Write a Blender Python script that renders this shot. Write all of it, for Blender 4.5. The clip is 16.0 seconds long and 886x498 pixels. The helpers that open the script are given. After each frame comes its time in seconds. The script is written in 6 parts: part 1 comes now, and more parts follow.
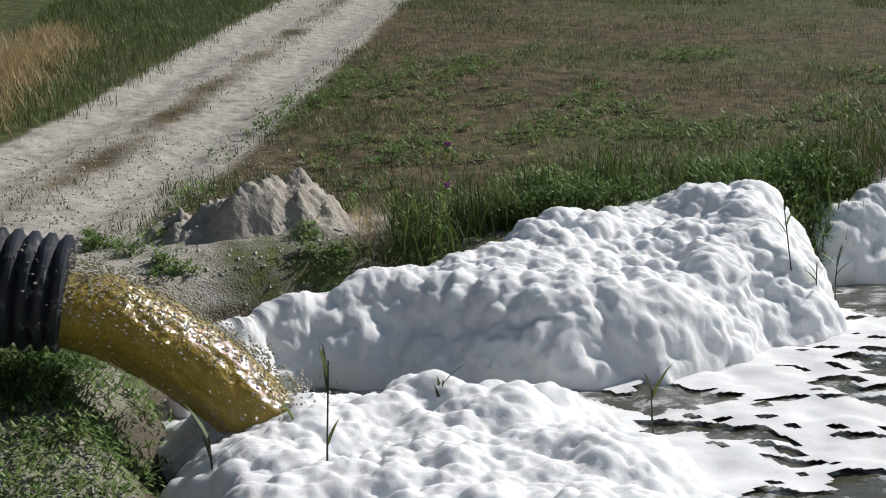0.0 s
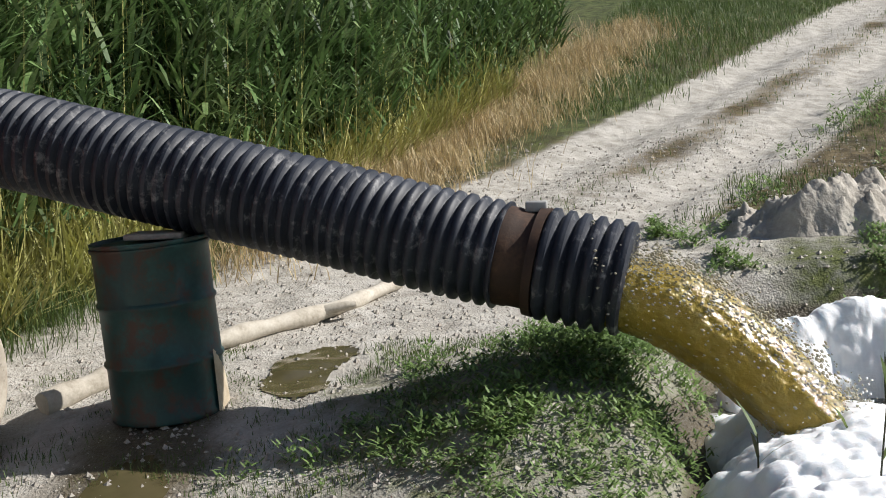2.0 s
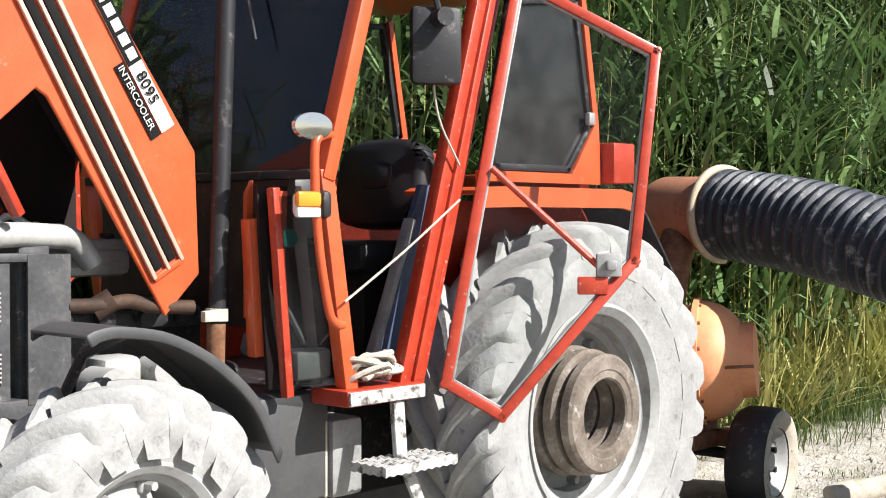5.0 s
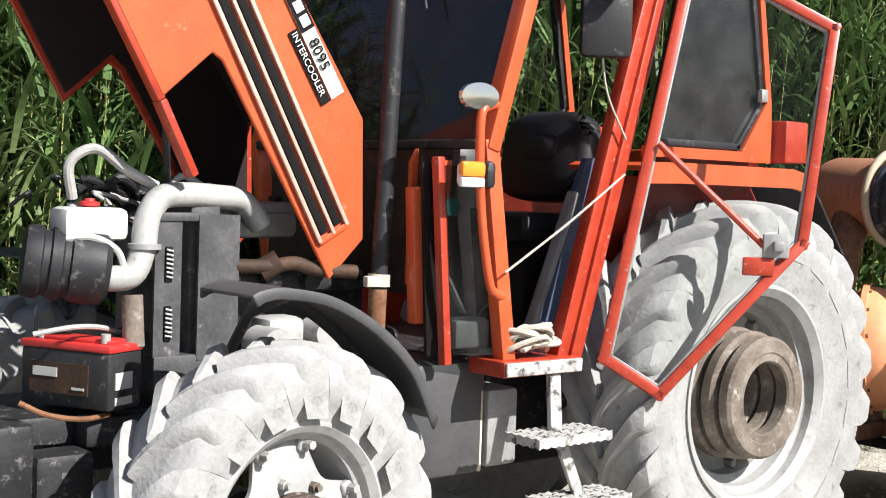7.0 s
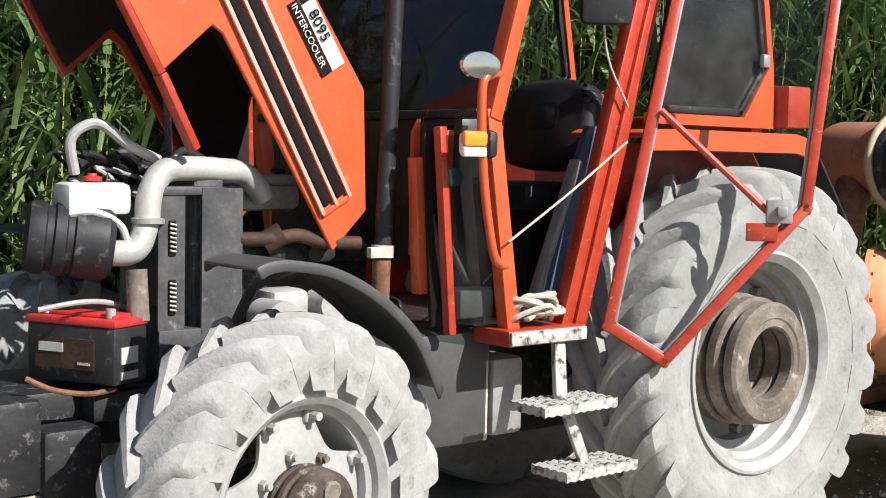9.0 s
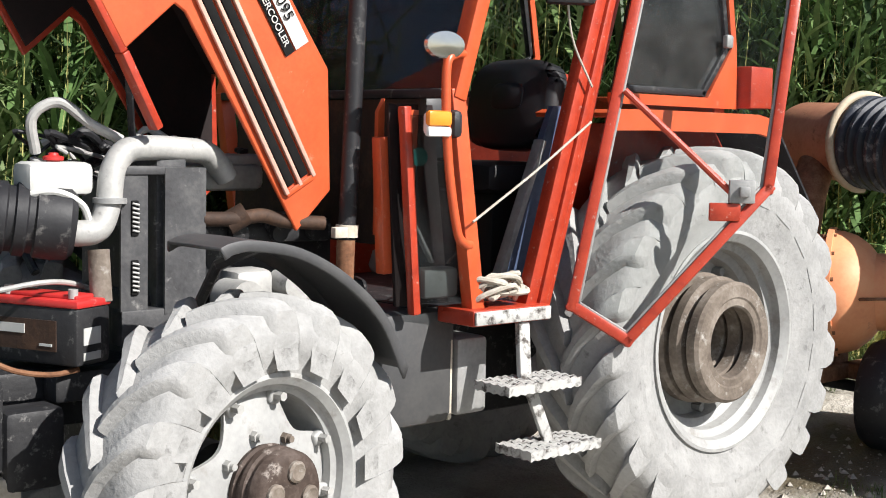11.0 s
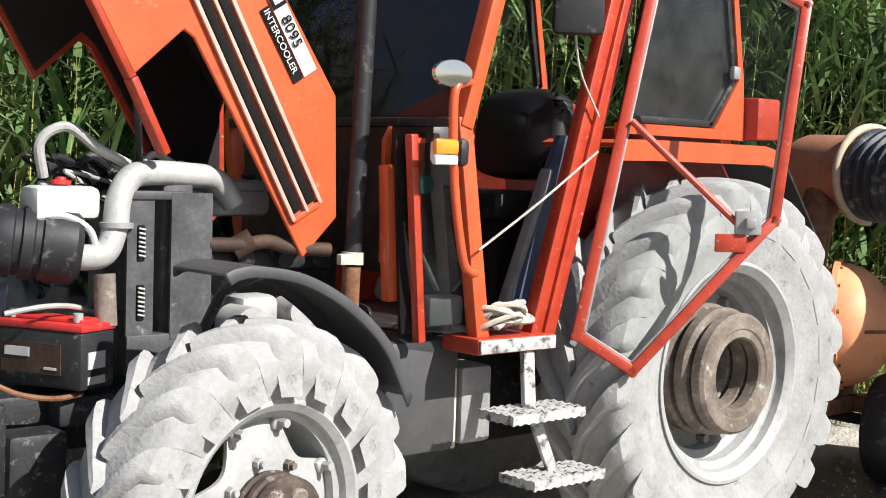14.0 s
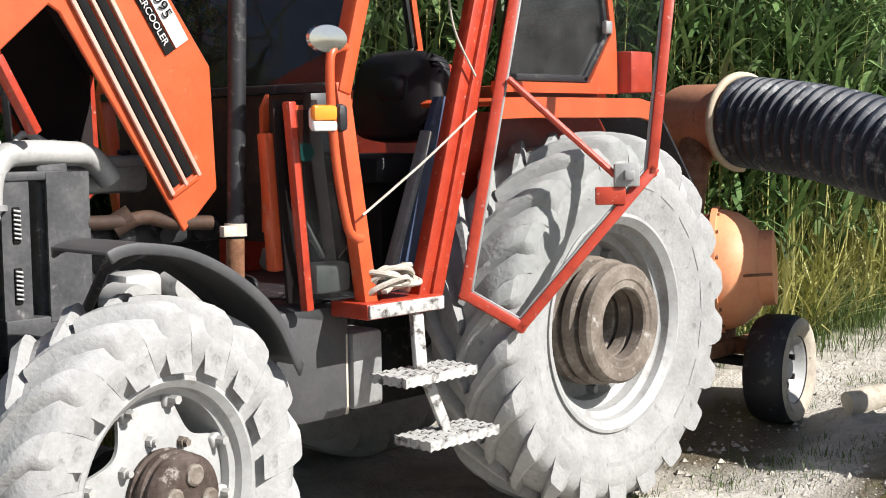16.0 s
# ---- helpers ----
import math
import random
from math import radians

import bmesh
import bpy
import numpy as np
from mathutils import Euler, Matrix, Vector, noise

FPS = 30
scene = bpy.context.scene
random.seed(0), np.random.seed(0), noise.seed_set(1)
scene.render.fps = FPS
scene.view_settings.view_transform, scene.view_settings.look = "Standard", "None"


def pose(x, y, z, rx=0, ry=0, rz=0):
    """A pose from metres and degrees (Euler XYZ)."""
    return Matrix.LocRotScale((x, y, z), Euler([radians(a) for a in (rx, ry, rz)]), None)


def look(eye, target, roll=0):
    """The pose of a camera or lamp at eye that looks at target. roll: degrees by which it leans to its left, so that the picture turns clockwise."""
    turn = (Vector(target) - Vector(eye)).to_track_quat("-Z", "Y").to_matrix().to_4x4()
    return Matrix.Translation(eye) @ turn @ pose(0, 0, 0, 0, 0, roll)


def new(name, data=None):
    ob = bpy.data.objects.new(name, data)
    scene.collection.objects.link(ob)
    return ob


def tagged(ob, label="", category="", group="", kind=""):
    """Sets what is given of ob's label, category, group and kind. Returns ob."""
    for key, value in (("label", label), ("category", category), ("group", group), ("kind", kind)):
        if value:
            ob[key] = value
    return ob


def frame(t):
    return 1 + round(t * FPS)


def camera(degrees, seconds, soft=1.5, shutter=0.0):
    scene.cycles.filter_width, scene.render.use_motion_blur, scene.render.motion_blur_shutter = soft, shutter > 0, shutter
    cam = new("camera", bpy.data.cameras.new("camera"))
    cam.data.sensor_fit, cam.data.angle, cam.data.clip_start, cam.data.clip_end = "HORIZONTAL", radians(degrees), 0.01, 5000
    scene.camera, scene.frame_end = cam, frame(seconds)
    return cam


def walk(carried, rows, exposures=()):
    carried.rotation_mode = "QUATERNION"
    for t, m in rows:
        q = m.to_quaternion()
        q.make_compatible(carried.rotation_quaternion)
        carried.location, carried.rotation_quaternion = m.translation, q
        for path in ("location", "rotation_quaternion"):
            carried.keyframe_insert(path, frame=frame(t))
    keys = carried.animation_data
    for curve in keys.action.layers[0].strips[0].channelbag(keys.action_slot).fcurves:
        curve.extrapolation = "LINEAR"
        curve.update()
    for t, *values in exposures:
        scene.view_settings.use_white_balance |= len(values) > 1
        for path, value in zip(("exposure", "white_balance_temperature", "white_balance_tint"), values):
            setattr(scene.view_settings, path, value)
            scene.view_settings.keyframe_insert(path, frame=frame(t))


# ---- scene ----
cam = camera(37.15, 16.0, 1.0)
PATH = [
    (0, pose(4.636, 4.277, 1.661) @ pose(0, 0, 0, 0, 0, 74.49) @ pose(0, 0, 0, 82.48) @ pose(0, 0, 0, 0, 0, -4.23)),
    (0.5, pose(4.636, 4.277, 1.661) @ pose(0, 0, 0, 0, 0, 80.04) @ pose(0, 0, 0, 83.07) @ pose(0, 0, 0, 0, 0, -3.24)),
    (1, pose(4.636, 4.277, 1.661) @ pose(0, 0, 0, 0, 0, 83.64) @ pose(0, 0, 0, 81.57) @ pose(0, 0, 0, 0, 0, -3.27)),
    (1.5, pose(4.636, 4.277, 1.661) @ pose(0, 0, 0, 0, 0, 91.27) @ pose(0, 0, 0, 82.65) @ pose(0, 0, 0, 0, 0, -3.68)),
    (2, pose(4.636, 4.277, 1.661) @ pose(0, 0, 0, 0, 0, 98.67) @ pose(0, 0, 0, 83.73) @ pose(0, 0, 0, 0, 0, -3.08)),
    (2.5, pose(4.636, 4.277, 1.661) @ pose(0, 0, 0, 0, 0, 107.22) @ pose(0, 0, 0, 83.14) @ pose(0, 0, 0, 0, 0, -2.39)),
    (3, pose(4.636, 4.277, 1.661) @ pose(0, 0, 0, 0, 0, 115.58) @ pose(0, 0, 0, 83.71) @ pose(0, 0, 0, 0, 0, -1.55)),
    (3.5, pose(4.636, 4.277, 1.661) @ pose(0, 0, 0, 0, 0, 122.26) @ pose(0, 0, 0, 86.93) @ pose(0, 0, 0, 0, 0, -1.65)),
    (4, pose(4.636, 4.277, 1.661) @ pose(0, 0, 0, 0, 0, 126.06) @ pose(0, 0, 0, 87.43) @ pose(0, 0, 0, 0, 0, -0.79)),
    (4.5, pose(4.636, 4.277, 1.661) @ pose(0, 0, 0, 0, 0, 129.32) @ pose(0, 0, 0, 87.95) @ pose(0, 0, 0, 0, 0, -0.67)),
    (4.7, pose(4.636, 4.277, 1.661) @ pose(0, 0, 0, 0, 0, 130.81) @ pose(0, 0, 0, 88.24) @ pose(0, 0, 0, 0, 0, -0.40)),
    (6.8, pose(4.636, 4.277, 1.661) @ pose(0, 0, 0, 0, 0, 138.48) @ pose(0, 0, 0, 88.72) @ pose(0, 0, 0, 0, 0, 1.77)),
    (7, pose(4.636, 4.277, 1.661) @ pose(0, 0, 0, 0, 0, 139.59) @ pose(0, 0, 0, 87.32) @ pose(0, 0, 0, 0, 0, 1.99)),
    (7.5, pose(4.636, 4.277, 1.661) @ pose(0, 0, 0, 0, 0, 141.44) @ pose(0, 0, 0, 84.84) @ pose(0, 0, 0, 0, 0, 1.80)),
    (8, pose(4.636, 4.277, 1.661) @ pose(0, 0, 0, 0, 0, 139.57) @ pose(0, 0, 0, 81.58) @ pose(0, 0, 0, 0, 0, 2.14)),
    (8.5, pose(4.636, 4.277, 1.661) @ pose(0, 0, 0, 0, 0, 140.35) @ pose(0, 0, 0, 82.84) @ pose(0, 0, 0, 0, 0, 1.41)),
    (9, pose(4.636, 4.277, 1.661) @ pose(0, 0, 0, 0, 0, 139.70) @ pose(0, 0, 0, 86.02) @ pose(0, 0, 0, 0, 0, 1.18)),
    (9.2, pose(4.636, 4.277, 1.661) @ pose(0, 0, 0, 0, 0, 139.16) @ pose(0, 0, 0, 85.12) @ pose(0, 0, 0, 0, 0, 1.20)),
    (11.3, pose(4.636, 4.277, 1.661) @ pose(0, 0, 0, 0, 0, 137.59) @ pose(0, 0, 0, 85.25) @ pose(0, 0, 0, 0, 0, 1.35)),
    (11.5, pose(4.636, 4.277, 1.661) @ pose(0, 0, 0, 0, 0, 136.25) @ pose(0, 0, 0, 85.60) @ pose(0, 0, 0, 0, 0, 1.81)),
    (12, pose(4.636, 4.277, 1.661) @ pose(0, 0, 0, 0, 0, 135.84) @ pose(0, 0, 0, 86.02) @ pose(0, 0, 0, 0, 0, 1.36)),
    (12.5, pose(4.636, 4.277, 1.661) @ pose(0, 0, 0, 0, 0, 136.76) @ pose(0, 0, 0, 85.99) @ pose(0, 0, 0, 0, 0, 0.98)),
    (13, pose(4.636, 4.277, 1.661) @ pose(0, 0, 0, 0, 0, 140.96) @ pose(0, 0, 0, 86.19) @ pose(0, 0, 0, 0, 0, 1.50)),
    (13.5, pose(4.636, 4.277, 1.661) @ pose(0, 0, 0, 0, 0, 138.24) @ pose(0, 0, 0, 84.56) @ pose(0, 0, 0, 0, 0, 2.25)),
    (14, pose(4.636, 4.277, 1.661) @ pose(0, 0, 0, 0, 0, 138.41) @ pose(0, 0, 0, 86.39) @ pose(0, 0, 0, 0, 0, 1.87)),
    (14.5, pose(4.636, 4.277, 1.661) @ pose(0, 0, 0, 0, 0, 137.46) @ pose(0, 0, 0, 87.36) @ pose(0, 0, 0, 0, 0, 1.48)),
    (15, pose(4.636, 4.277, 1.661) @ pose(0, 0, 0, 0, 0, 136.20) @ pose(0, 0, 0, 87.21) @ pose(0, 0, 0, 0, 0, 0.81)),
    (15.5, pose(4.636, 4.277, 1.661) @ pose(0, 0, 0, 0, 0, 135.74) @ pose(0, 0, 0, 87.58) @ pose(0, 0, 0, 0, 0, 0.48)),
    (16, pose(4.636, 4.277, 1.661) @ pose(0, 0, 0, 0, 0, 133.38) @ pose(0, 0, 0, 84.87) @ pose(0, 0, 0, 0, 0, -0.73)),
]
walk(cam, PATH, [(0, -0.32), (1.0, -0.2), (2.0, 0.3), (3.0, 0.75), (4.7, 1.0), (7.0, 0.95), (8.0, 0.66), (9.0, 0.7), (11.3, 0.76), (16.0, 0.84)])

# ---- world and sun ----
SUN_AZ, SUN_EL = radians(105), radians(39.5)
sun_way = Vector((math.cos(SUN_AZ) * math.cos(SUN_EL), math.sin(SUN_AZ) * math.cos(SUN_EL), math.sin(SUN_EL)))
world = bpy.data.worlds.new("sky")
scene.world = world
world.use_nodes = True
sky = world.node_tree.nodes.new("ShaderNodeTexSky")
sky.sky_type, sky.sun_disc = "NISHITA", False
sky.sun_elevation, sky.sun_rotation = SUN_EL, radians(90) - SUN_AZ
background = world.node_tree.nodes["Background"]
background.inputs["Strength"].default_value = 0.06
world.node_tree.links.new(sky.outputs[0], background.inputs[0])
sun_data = bpy.data.lights.new("sun", "SUN")
sun_data.energy, sun_data.angle, sun_data.color = 5.0, radians(0.53), (1.0, 0.97, 0.93)
sun = new("sun", sun_data)
sun.matrix_world = look(sun_way * 60, (0, 0, 0))


# ---- materials ----
def mat(name, colors, rough=0.7, metal=0.0, scale=6.0, bump=0.2, fine=60.0, spread=0.5, spec=0.5, vary=0.0, dust=None, dust_at=0.55, dist=0.01):
    """Two-scale noise between the given colours, with relief; dust is a third colour that lies on it in blotches."""
    m = bpy.data.materials.new(name)
    m.use_nodes = True
    nt = m.node_tree
    b = nt.nodes["Principled BSDF"]
    co = nt.nodes.new("ShaderNodeTexCoord")
    n1 = nt.nodes.new("ShaderNodeTexNoise")
    n1.inputs["Scale"].default_value, n1.inputs["Detail"].default_value, n1.inputs["Roughness"].default_value = scale, 6, 0.62
    n2 = nt.nodes.new("ShaderNodeTexNoise")
    n2.inputs["Scale"].default_value, n2.inputs["Detail"].default_value = fine, 4
    for n in (n1, n2):
        nt.links.new(co.outputs["Object"], n.inputs["Vector"])
    ramp = nt.nodes.new("ShaderNodeValToRGB")
    els = ramp.color_ramp.elements
    while len(els) < len(colors):
        els.new(0.5)
    for i, c in enumerate(colors):
        els[i].position = 0.5 + spread * (i / max(1, len(colors) - 1) - 0.5)
        els[i].color = (*c, 1)
    mix = nt.nodes.new("ShaderNodeMath")
    mix.operation, mix.inputs[1].default_value = "MULTIPLY_ADD", 0.35
    sub = nt.nodes.new("ShaderNodeMath")
    sub.operation, sub.inputs[1].default_value = "SUBTRACT", 0.175
    nt.links.new(n2.outputs[0], mix.inputs[0])
    nt.links.new(n1.outputs[0], sub.inputs[0])
    nt.links.new(sub.outputs[0], mix.inputs[2])
    nt.links.new(mix.outputs[0], ramp.inputs[0])
    out = ramp.outputs[0]
    if dust:
        n3 = nt.nodes.new("ShaderNodeTexNoise")
        n3.inputs["Scale"].default_value, n3.inputs["Detail"].default_value, n3.inputs["Roughness"].default_value = scale * 2.3, 8, 0.7
        nt.links.new(co.outputs["Object"], n3.inputs["Vector"])
        r3 = nt.nodes.new("ShaderNodeValToRGB")
        r3.color_ramp.elements[0].position, r3.color_ramp.elements[1].position = dust_at - 0.05, dust_at + 0.08
        nt.links.new(n3.outputs[0], r3.inputs[0])
        mx = nt.nodes.new("ShaderNodeMixRGB")
        mx.inputs[2].default_value = (*dust, 1)
        nt.links.new(r3.outputs[0], mx.inputs[0])
        nt.links.new(out, mx.inputs[1])
        out = mx.outputs[0]
    if vary:
        info = nt.nodes.new("ShaderNodeNewGeometry")
        hsv = nt.nodes.new("ShaderNodeHueSaturation")
        mr = nt.nodes.new("ShaderNodeMapRange")
        mr.inputs["To Min"].default_value, mr.inputs["To Max"].default_value = 1 - vary, 1 + vary
        nt.links.new(info.outputs["Random Per Island"], mr.inputs["Value"])
        nt.links.new(mr.outputs[0], hsv.inputs["Value"])
        nt.links.new(out, hsv.inputs["Color"])
        out = hsv.outputs[0]
    nt.links.new(out, b.inputs["Base Color"])
    b.inputs["Roughness"].default_value, b.inputs["Metallic"].default_value = rough, metal
    b.inputs["Specular IOR Level"].default_value = spec
    if bump:
        bp = nt.nodes.new("ShaderNodeBump")
        bp.inputs["Strength"].default_value, bp.inputs["Distance"].default_value = bump, dist
        nt.links.new(mix.outputs[0], bp.inputs["Height"])
        nt.links.new(bp.outputs[0], b.inputs["Normal"])
    return m


def glassy(name, tint, rough=0.05, clear=0.8, ior=1.35):
    """Tinted sheet glass: part see-through, part gloss."""
    m = bpy.data.materials.new(name)
    m.use_nodes = True
    nt = m.node_tree
    nt.nodes.remove(nt.nodes["Principled BSDF"])
    out = nt.nodes["Material Output"]
    tr, gl, mx = nt.nodes.new("ShaderNodeBsdfTransparent"), nt.nodes.new("ShaderNodeBsdfGlossy"), nt.nodes.new("ShaderNodeMixShader")
    df, mx2 = nt.nodes.new("ShaderNodeBsdfDiffuse"), nt.nodes.new("ShaderNodeMixShader")
    tr.inputs[0].default_value = (*tint, 1)
    gl.inputs["Roughness"].default_value = rough
    df.inputs[0].default_value = (0.16, 0.16, 0.16, 1)
    fr = nt.nodes.new("ShaderNodeFresnel")
    fr.inputs[0].default_value = ior
    co, dirt, dr = nt.nodes.new("ShaderNodeTexCoord"), nt.nodes.new("ShaderNodeTexNoise"), nt.nodes.new("ShaderNodeMapRange")
    dirt.inputs["Scale"].default_value, dirt.inputs["Detail"].default_value, dirt.inputs["Roughness"].default_value = 5.0, 8, 0.72
    dr.inputs["From Min"].default_value, dr.inputs["From Max"].default_value = 0.32, 0.72
    dr.inputs["To Min"].default_value, dr.inputs["To Max"].default_value = 0.35 * (1 - clear), 1.9 * (1 - clear)
    nt.links.new(co.outputs["Object"], dirt.inputs["Vector"])
    nt.links.new(dirt.outputs[0], dr.inputs["Value"])
    nt.links.new(dr.outputs[0], mx2.inputs[0])
    nt.links.new(tr.outputs[0], mx2.inputs[1])
    nt.links.new(df.outputs[0], mx2.inputs[2])
    nt.links.new(fr.outputs[0], mx.inputs[0])
    nt.links.new(mx2.outputs[0], mx.inputs[1])
    nt.links.new(gl.outputs[0], mx.inputs[2])
    nt.links.new(mx.outputs[0], out.inputs["Surface"])
    return m


def leafy(name, colors, scale=3.0, vary=0.35, lit_from_behind=0.35):
    """Leaves and grass: mottled, varied from blade to blade, with light coming through."""
    m = mat(name, colors, 0.55, 0, scale, 0, 30, 0.6, 0.4, vary)
    nt = m.node_tree
    b = nt.nodes["Principled BSDF"]
    src = b.inputs["Base Color"].links[0].from_socket
    tl, mx = nt.nodes.new("ShaderNodeBsdfTranslucent"), nt.nodes.new("ShaderNodeMixShader")
    mx.inputs[0].default_value = lit_from_behind
    nt.links.new(src, tl.inputs[0])
    nt.links.new(b.outputs[0], mx.inputs[1])
    nt.links.new(tl.outputs[0], mx.inputs[2])
    nt.links.new(mx.outputs[0], nt.nodes["Material Output"].inputs["Surface"])
    return m


M_ORANGE = mat("tractor_paint", [(0.4, 0.058, 0.02), (0.52, 0.085, 0.027), (0.58, 0.115, 0.042)], 0.33, 0, 5, 0.05, 60, 0.7, 0.5, 0, (0.5, 0.3, 0.2), 0.69)
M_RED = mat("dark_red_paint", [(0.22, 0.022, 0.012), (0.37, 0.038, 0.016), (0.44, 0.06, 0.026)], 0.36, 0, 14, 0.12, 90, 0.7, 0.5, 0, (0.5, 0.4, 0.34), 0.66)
# near-black, for sheets added inside the hood and behind the lower pane
M_DARKSHEET = mat("near_black_sheet", [(0.008, 0.006, 0.006), (0.016, 0.01, 0.01), (0.03, 0.016, 0.014)], 0.8, 0, 6, 0.2, 60, 0.7, 0.3)
M_HUBDARK = mat("scuffed_dark_hub", [(0.02, 0.014, 0.011), (0.06, 0.042, 0.034), (0.14, 0.11, 0.095)], 0.7, 0.1, 9, 0.4, 60, 0.7, 0.3, 0, (0.34, 0.3, 0.27), 0.63)
M_PUMP = mat("salmon_paint", [(0.62, 0.22, 0.1), (0.75, 0.31, 0.15), (0.78, 0.38, 0.2)], 0.55, 0, 5, 0.05, 50, 0.7, 0.4, 0, (0.25, 0.1, 0.05), 0.7)
M_RUST = mat("rusty_steel", [(0.09, 0.04, 0.02), (0.2, 0.09, 0.045), (0.3, 0.17, 0.1)], 0.85, 0.2, 12, 0.3, 90)
# dark rust brown; on the front cab wall it stands in for shade
M_RUSTSHADE = mat("rust_and_shade_brown", [(0.02, 0.012, 0.009), (0.045, 0.024, 0.015), (0.11, 0.055, 0.03)], 0.75, 0.2, 7, 0.3, 70, 0.7)
M_BLACK = mat("black_rubber", [(0.009, 0.009, 0.011), (0.022, 0.022, 0.025)], 0.55, 0, 8, 0.15, 70, 0.7, 0.4, 0, (0.12, 0.115, 0.11), 0.62)
M_HOSE = mat("pipe_plastic", [(0.009, 0.011, 0.017), (0.02, 0.024, 0.035), (0.05, 0.056, 0.072)], 0.55, 0, 5, 0.25, 70, 0.7, 0.45, 0, (0.2, 0.2, 0.205), 0.6)
M_DUSTY = mat("dusty_tyre", [(0.22, 0.22, 0.216), (0.31, 0.308, 0.302), (0.385, 0.383, 0.376)], 0.9, 0, 6, 0.8, 55, 0.6, 0.2, 0, (0.17, 0.168, 0.165), 0.635)
M_RIM = mat("dusty_silver_rim", [(0.25, 0.25, 0.246), (0.345, 0.345, 0.338), (0.43, 0.43, 0.42)], 0.6, 0.1, 5, 0.2, 50, 0.6, 0.4, 0, (0.26, 0.25, 0.235), 0.6)
M_HUB = mat("weathered_hub", [(0.06, 0.045, 0.035), (0.17, 0.14, 0.115), (0.33, 0.29, 0.25)], 0.85, 0.1, 7, 0.35, 60, 0.7, 0.3, 0, (0.38, 0.36, 0.33), 0.62)
M_STEEL = mat("grey_cast_metal", [(0.16, 0.16, 0.16), (0.3, 0.3, 0.295), (0.4, 0.4, 0.39)], 0.6, 0.35, 8, 0.2, 60, 0.7)
M_ALU = mat("dusty_aluminium", [(0.24, 0.24, 0.235), (0.38, 0.375, 0.36), (0.48, 0.47, 0.45)], 0.62, 0.2, 8, 0.25, 60, 0.7, 0.4, 0, (0.2, 0.19, 0.18), 0.64)
M_DARK = mat("dark_metal", [(0.008, 0.008, 0.009), (0.018, 0.018, 0.02), (0.035, 0.035, 0.036)], 0.55, 0.1, 9, 0.25, 60, 0.7, 0.4, 0, (0.17, 0.165, 0.16), 0.62)
M_TANK = mat("grey_tank_plastic", [(0.034, 0.034, 0.036), (0.054, 0.054, 0.056), (0.085, 0.083, 0.08)], 0.55, 0, 4, 0.06, 60, 0.8, 0.4)
M_PLATE = mat("dusty_black_plate", [(0.022, 0.022, 0.024), (0.06, 0.06, 0.063), (0.125, 0.123, 0.12)], 0.6, 0.1, 7, 0.3, 60, 0.7, 0.4, 0, (0.3, 0.29, 0.28), 0.66)
M_WHITE = mat("white_plastic", [(0.42, 0.42, 0.4), (0.56, 0.56, 0.54)], 0.5, 0, 5, 0.03, 60, 0.7)
M_CHIPPED = mat("chipped_white_paint", [(0.33, 0.33, 0.315), (0.5, 0.49, 0.47)], 0.75, 0, 9, 0.2, 70, 0.7, 0.3, 0, (0.06, 0.05, 0.045), 0.55)
M_SEAT = mat("black_seat_vinyl", [(0.008, 0.008, 0.01), (0.016, 0.017, 0.02)], 0.5, 0, 6, 0.08, 80, 0.7)
M_BLUE = mat("dusty_blue_panel", [(0.022, 0.036, 0.075), (0.045, 0.068, 0.13), (0.085, 0.115, 0.175)], 0.6, 0, 4, 0.05, 60, 0.7)
M_DRUM = mat("green_drum_paint", [(0.004, 0.02, 0.021), (0.008, 0.044, 0.042), (0.014, 0.085, 0.077)], 0.5, 0, 4, 0.15, 40, 0.6, 0.5, 0, (0.05, 0.022, 0.014), 0.54)
# pale yellowish: chipped flange ring, and sunlight painted on the drum's edge
M_FLANGESUN = mat("chipped_flange_and_sun", [(0.35, 0.27, 0.18), (0.55, 0.48, 0.36)], 0.7, 0, 9, 0.1, 60)
M_WOOD = mat("bleached_wood", [(0.3, 0.26, 0.2), (0.5, 0.45, 0.37), (0.62, 0.58, 0.5)], 0.85, 0, 9, 0.4, 60)
M_ROPE = mat("dirty_rope", [(0.3, 0.27, 0.22), (0.52, 0.48, 0.42)], 0.9, 0, 30, 0.4, 90)
M_RBAT = mat("red_plastic", [(0.42, 0.02, 0.02), (0.55, 0.035, 0.03)], 0.45, 0, 6, 0.05, 60, 0.7, 0.5, 0, (0.5, 0.35, 0.3), 0.7)
M_AMBER = mat("amber_lens", [(0.75, 0.22, 0.02), (0.85, 0.3, 0.04)], 0.2, 0, 12, 0.1, 60)
M_CLEAR = mat("clear_lens", [(0.6, 0.6, 0.58), (0.75, 0.75, 0.73)], 0.15, 0, 12, 0.1, 60)
M_CHROME = mat("mirror_silver", [(0.5, 0.5, 0.5), (0.6, 0.6, 0.6)], 0.12, 1.0, 4, 0.0, 60)
M_LABEL = mat("silver_label", [(0.5, 0.49, 0.48), (0.62, 0.6, 0.58)], 0.5, 0, 7, 0, 60)
M_INK = mat("black_print", [(0.006, 0.006, 0.006), (0.014, 0.014, 0.014)], 0.8, 0, 7, 0, 60, 0.5, 0.1)
M_DECAL = mat("teal_sticker", [(0.02, 0.2, 0.17), (0.04, 0.28, 0.24)], 0.5, 0, 8, 0, 60)
M_FADED = mat("faded_paint", [(0.5, 0.26, 0.2), (0.62, 0.4, 0.33)], 0.55, 0, 9, 0.05, 60)
M_PANE = glassy("clear_side_glass", (0.62, 0.64, 0.64), 0.02, 0.985, 1.2)
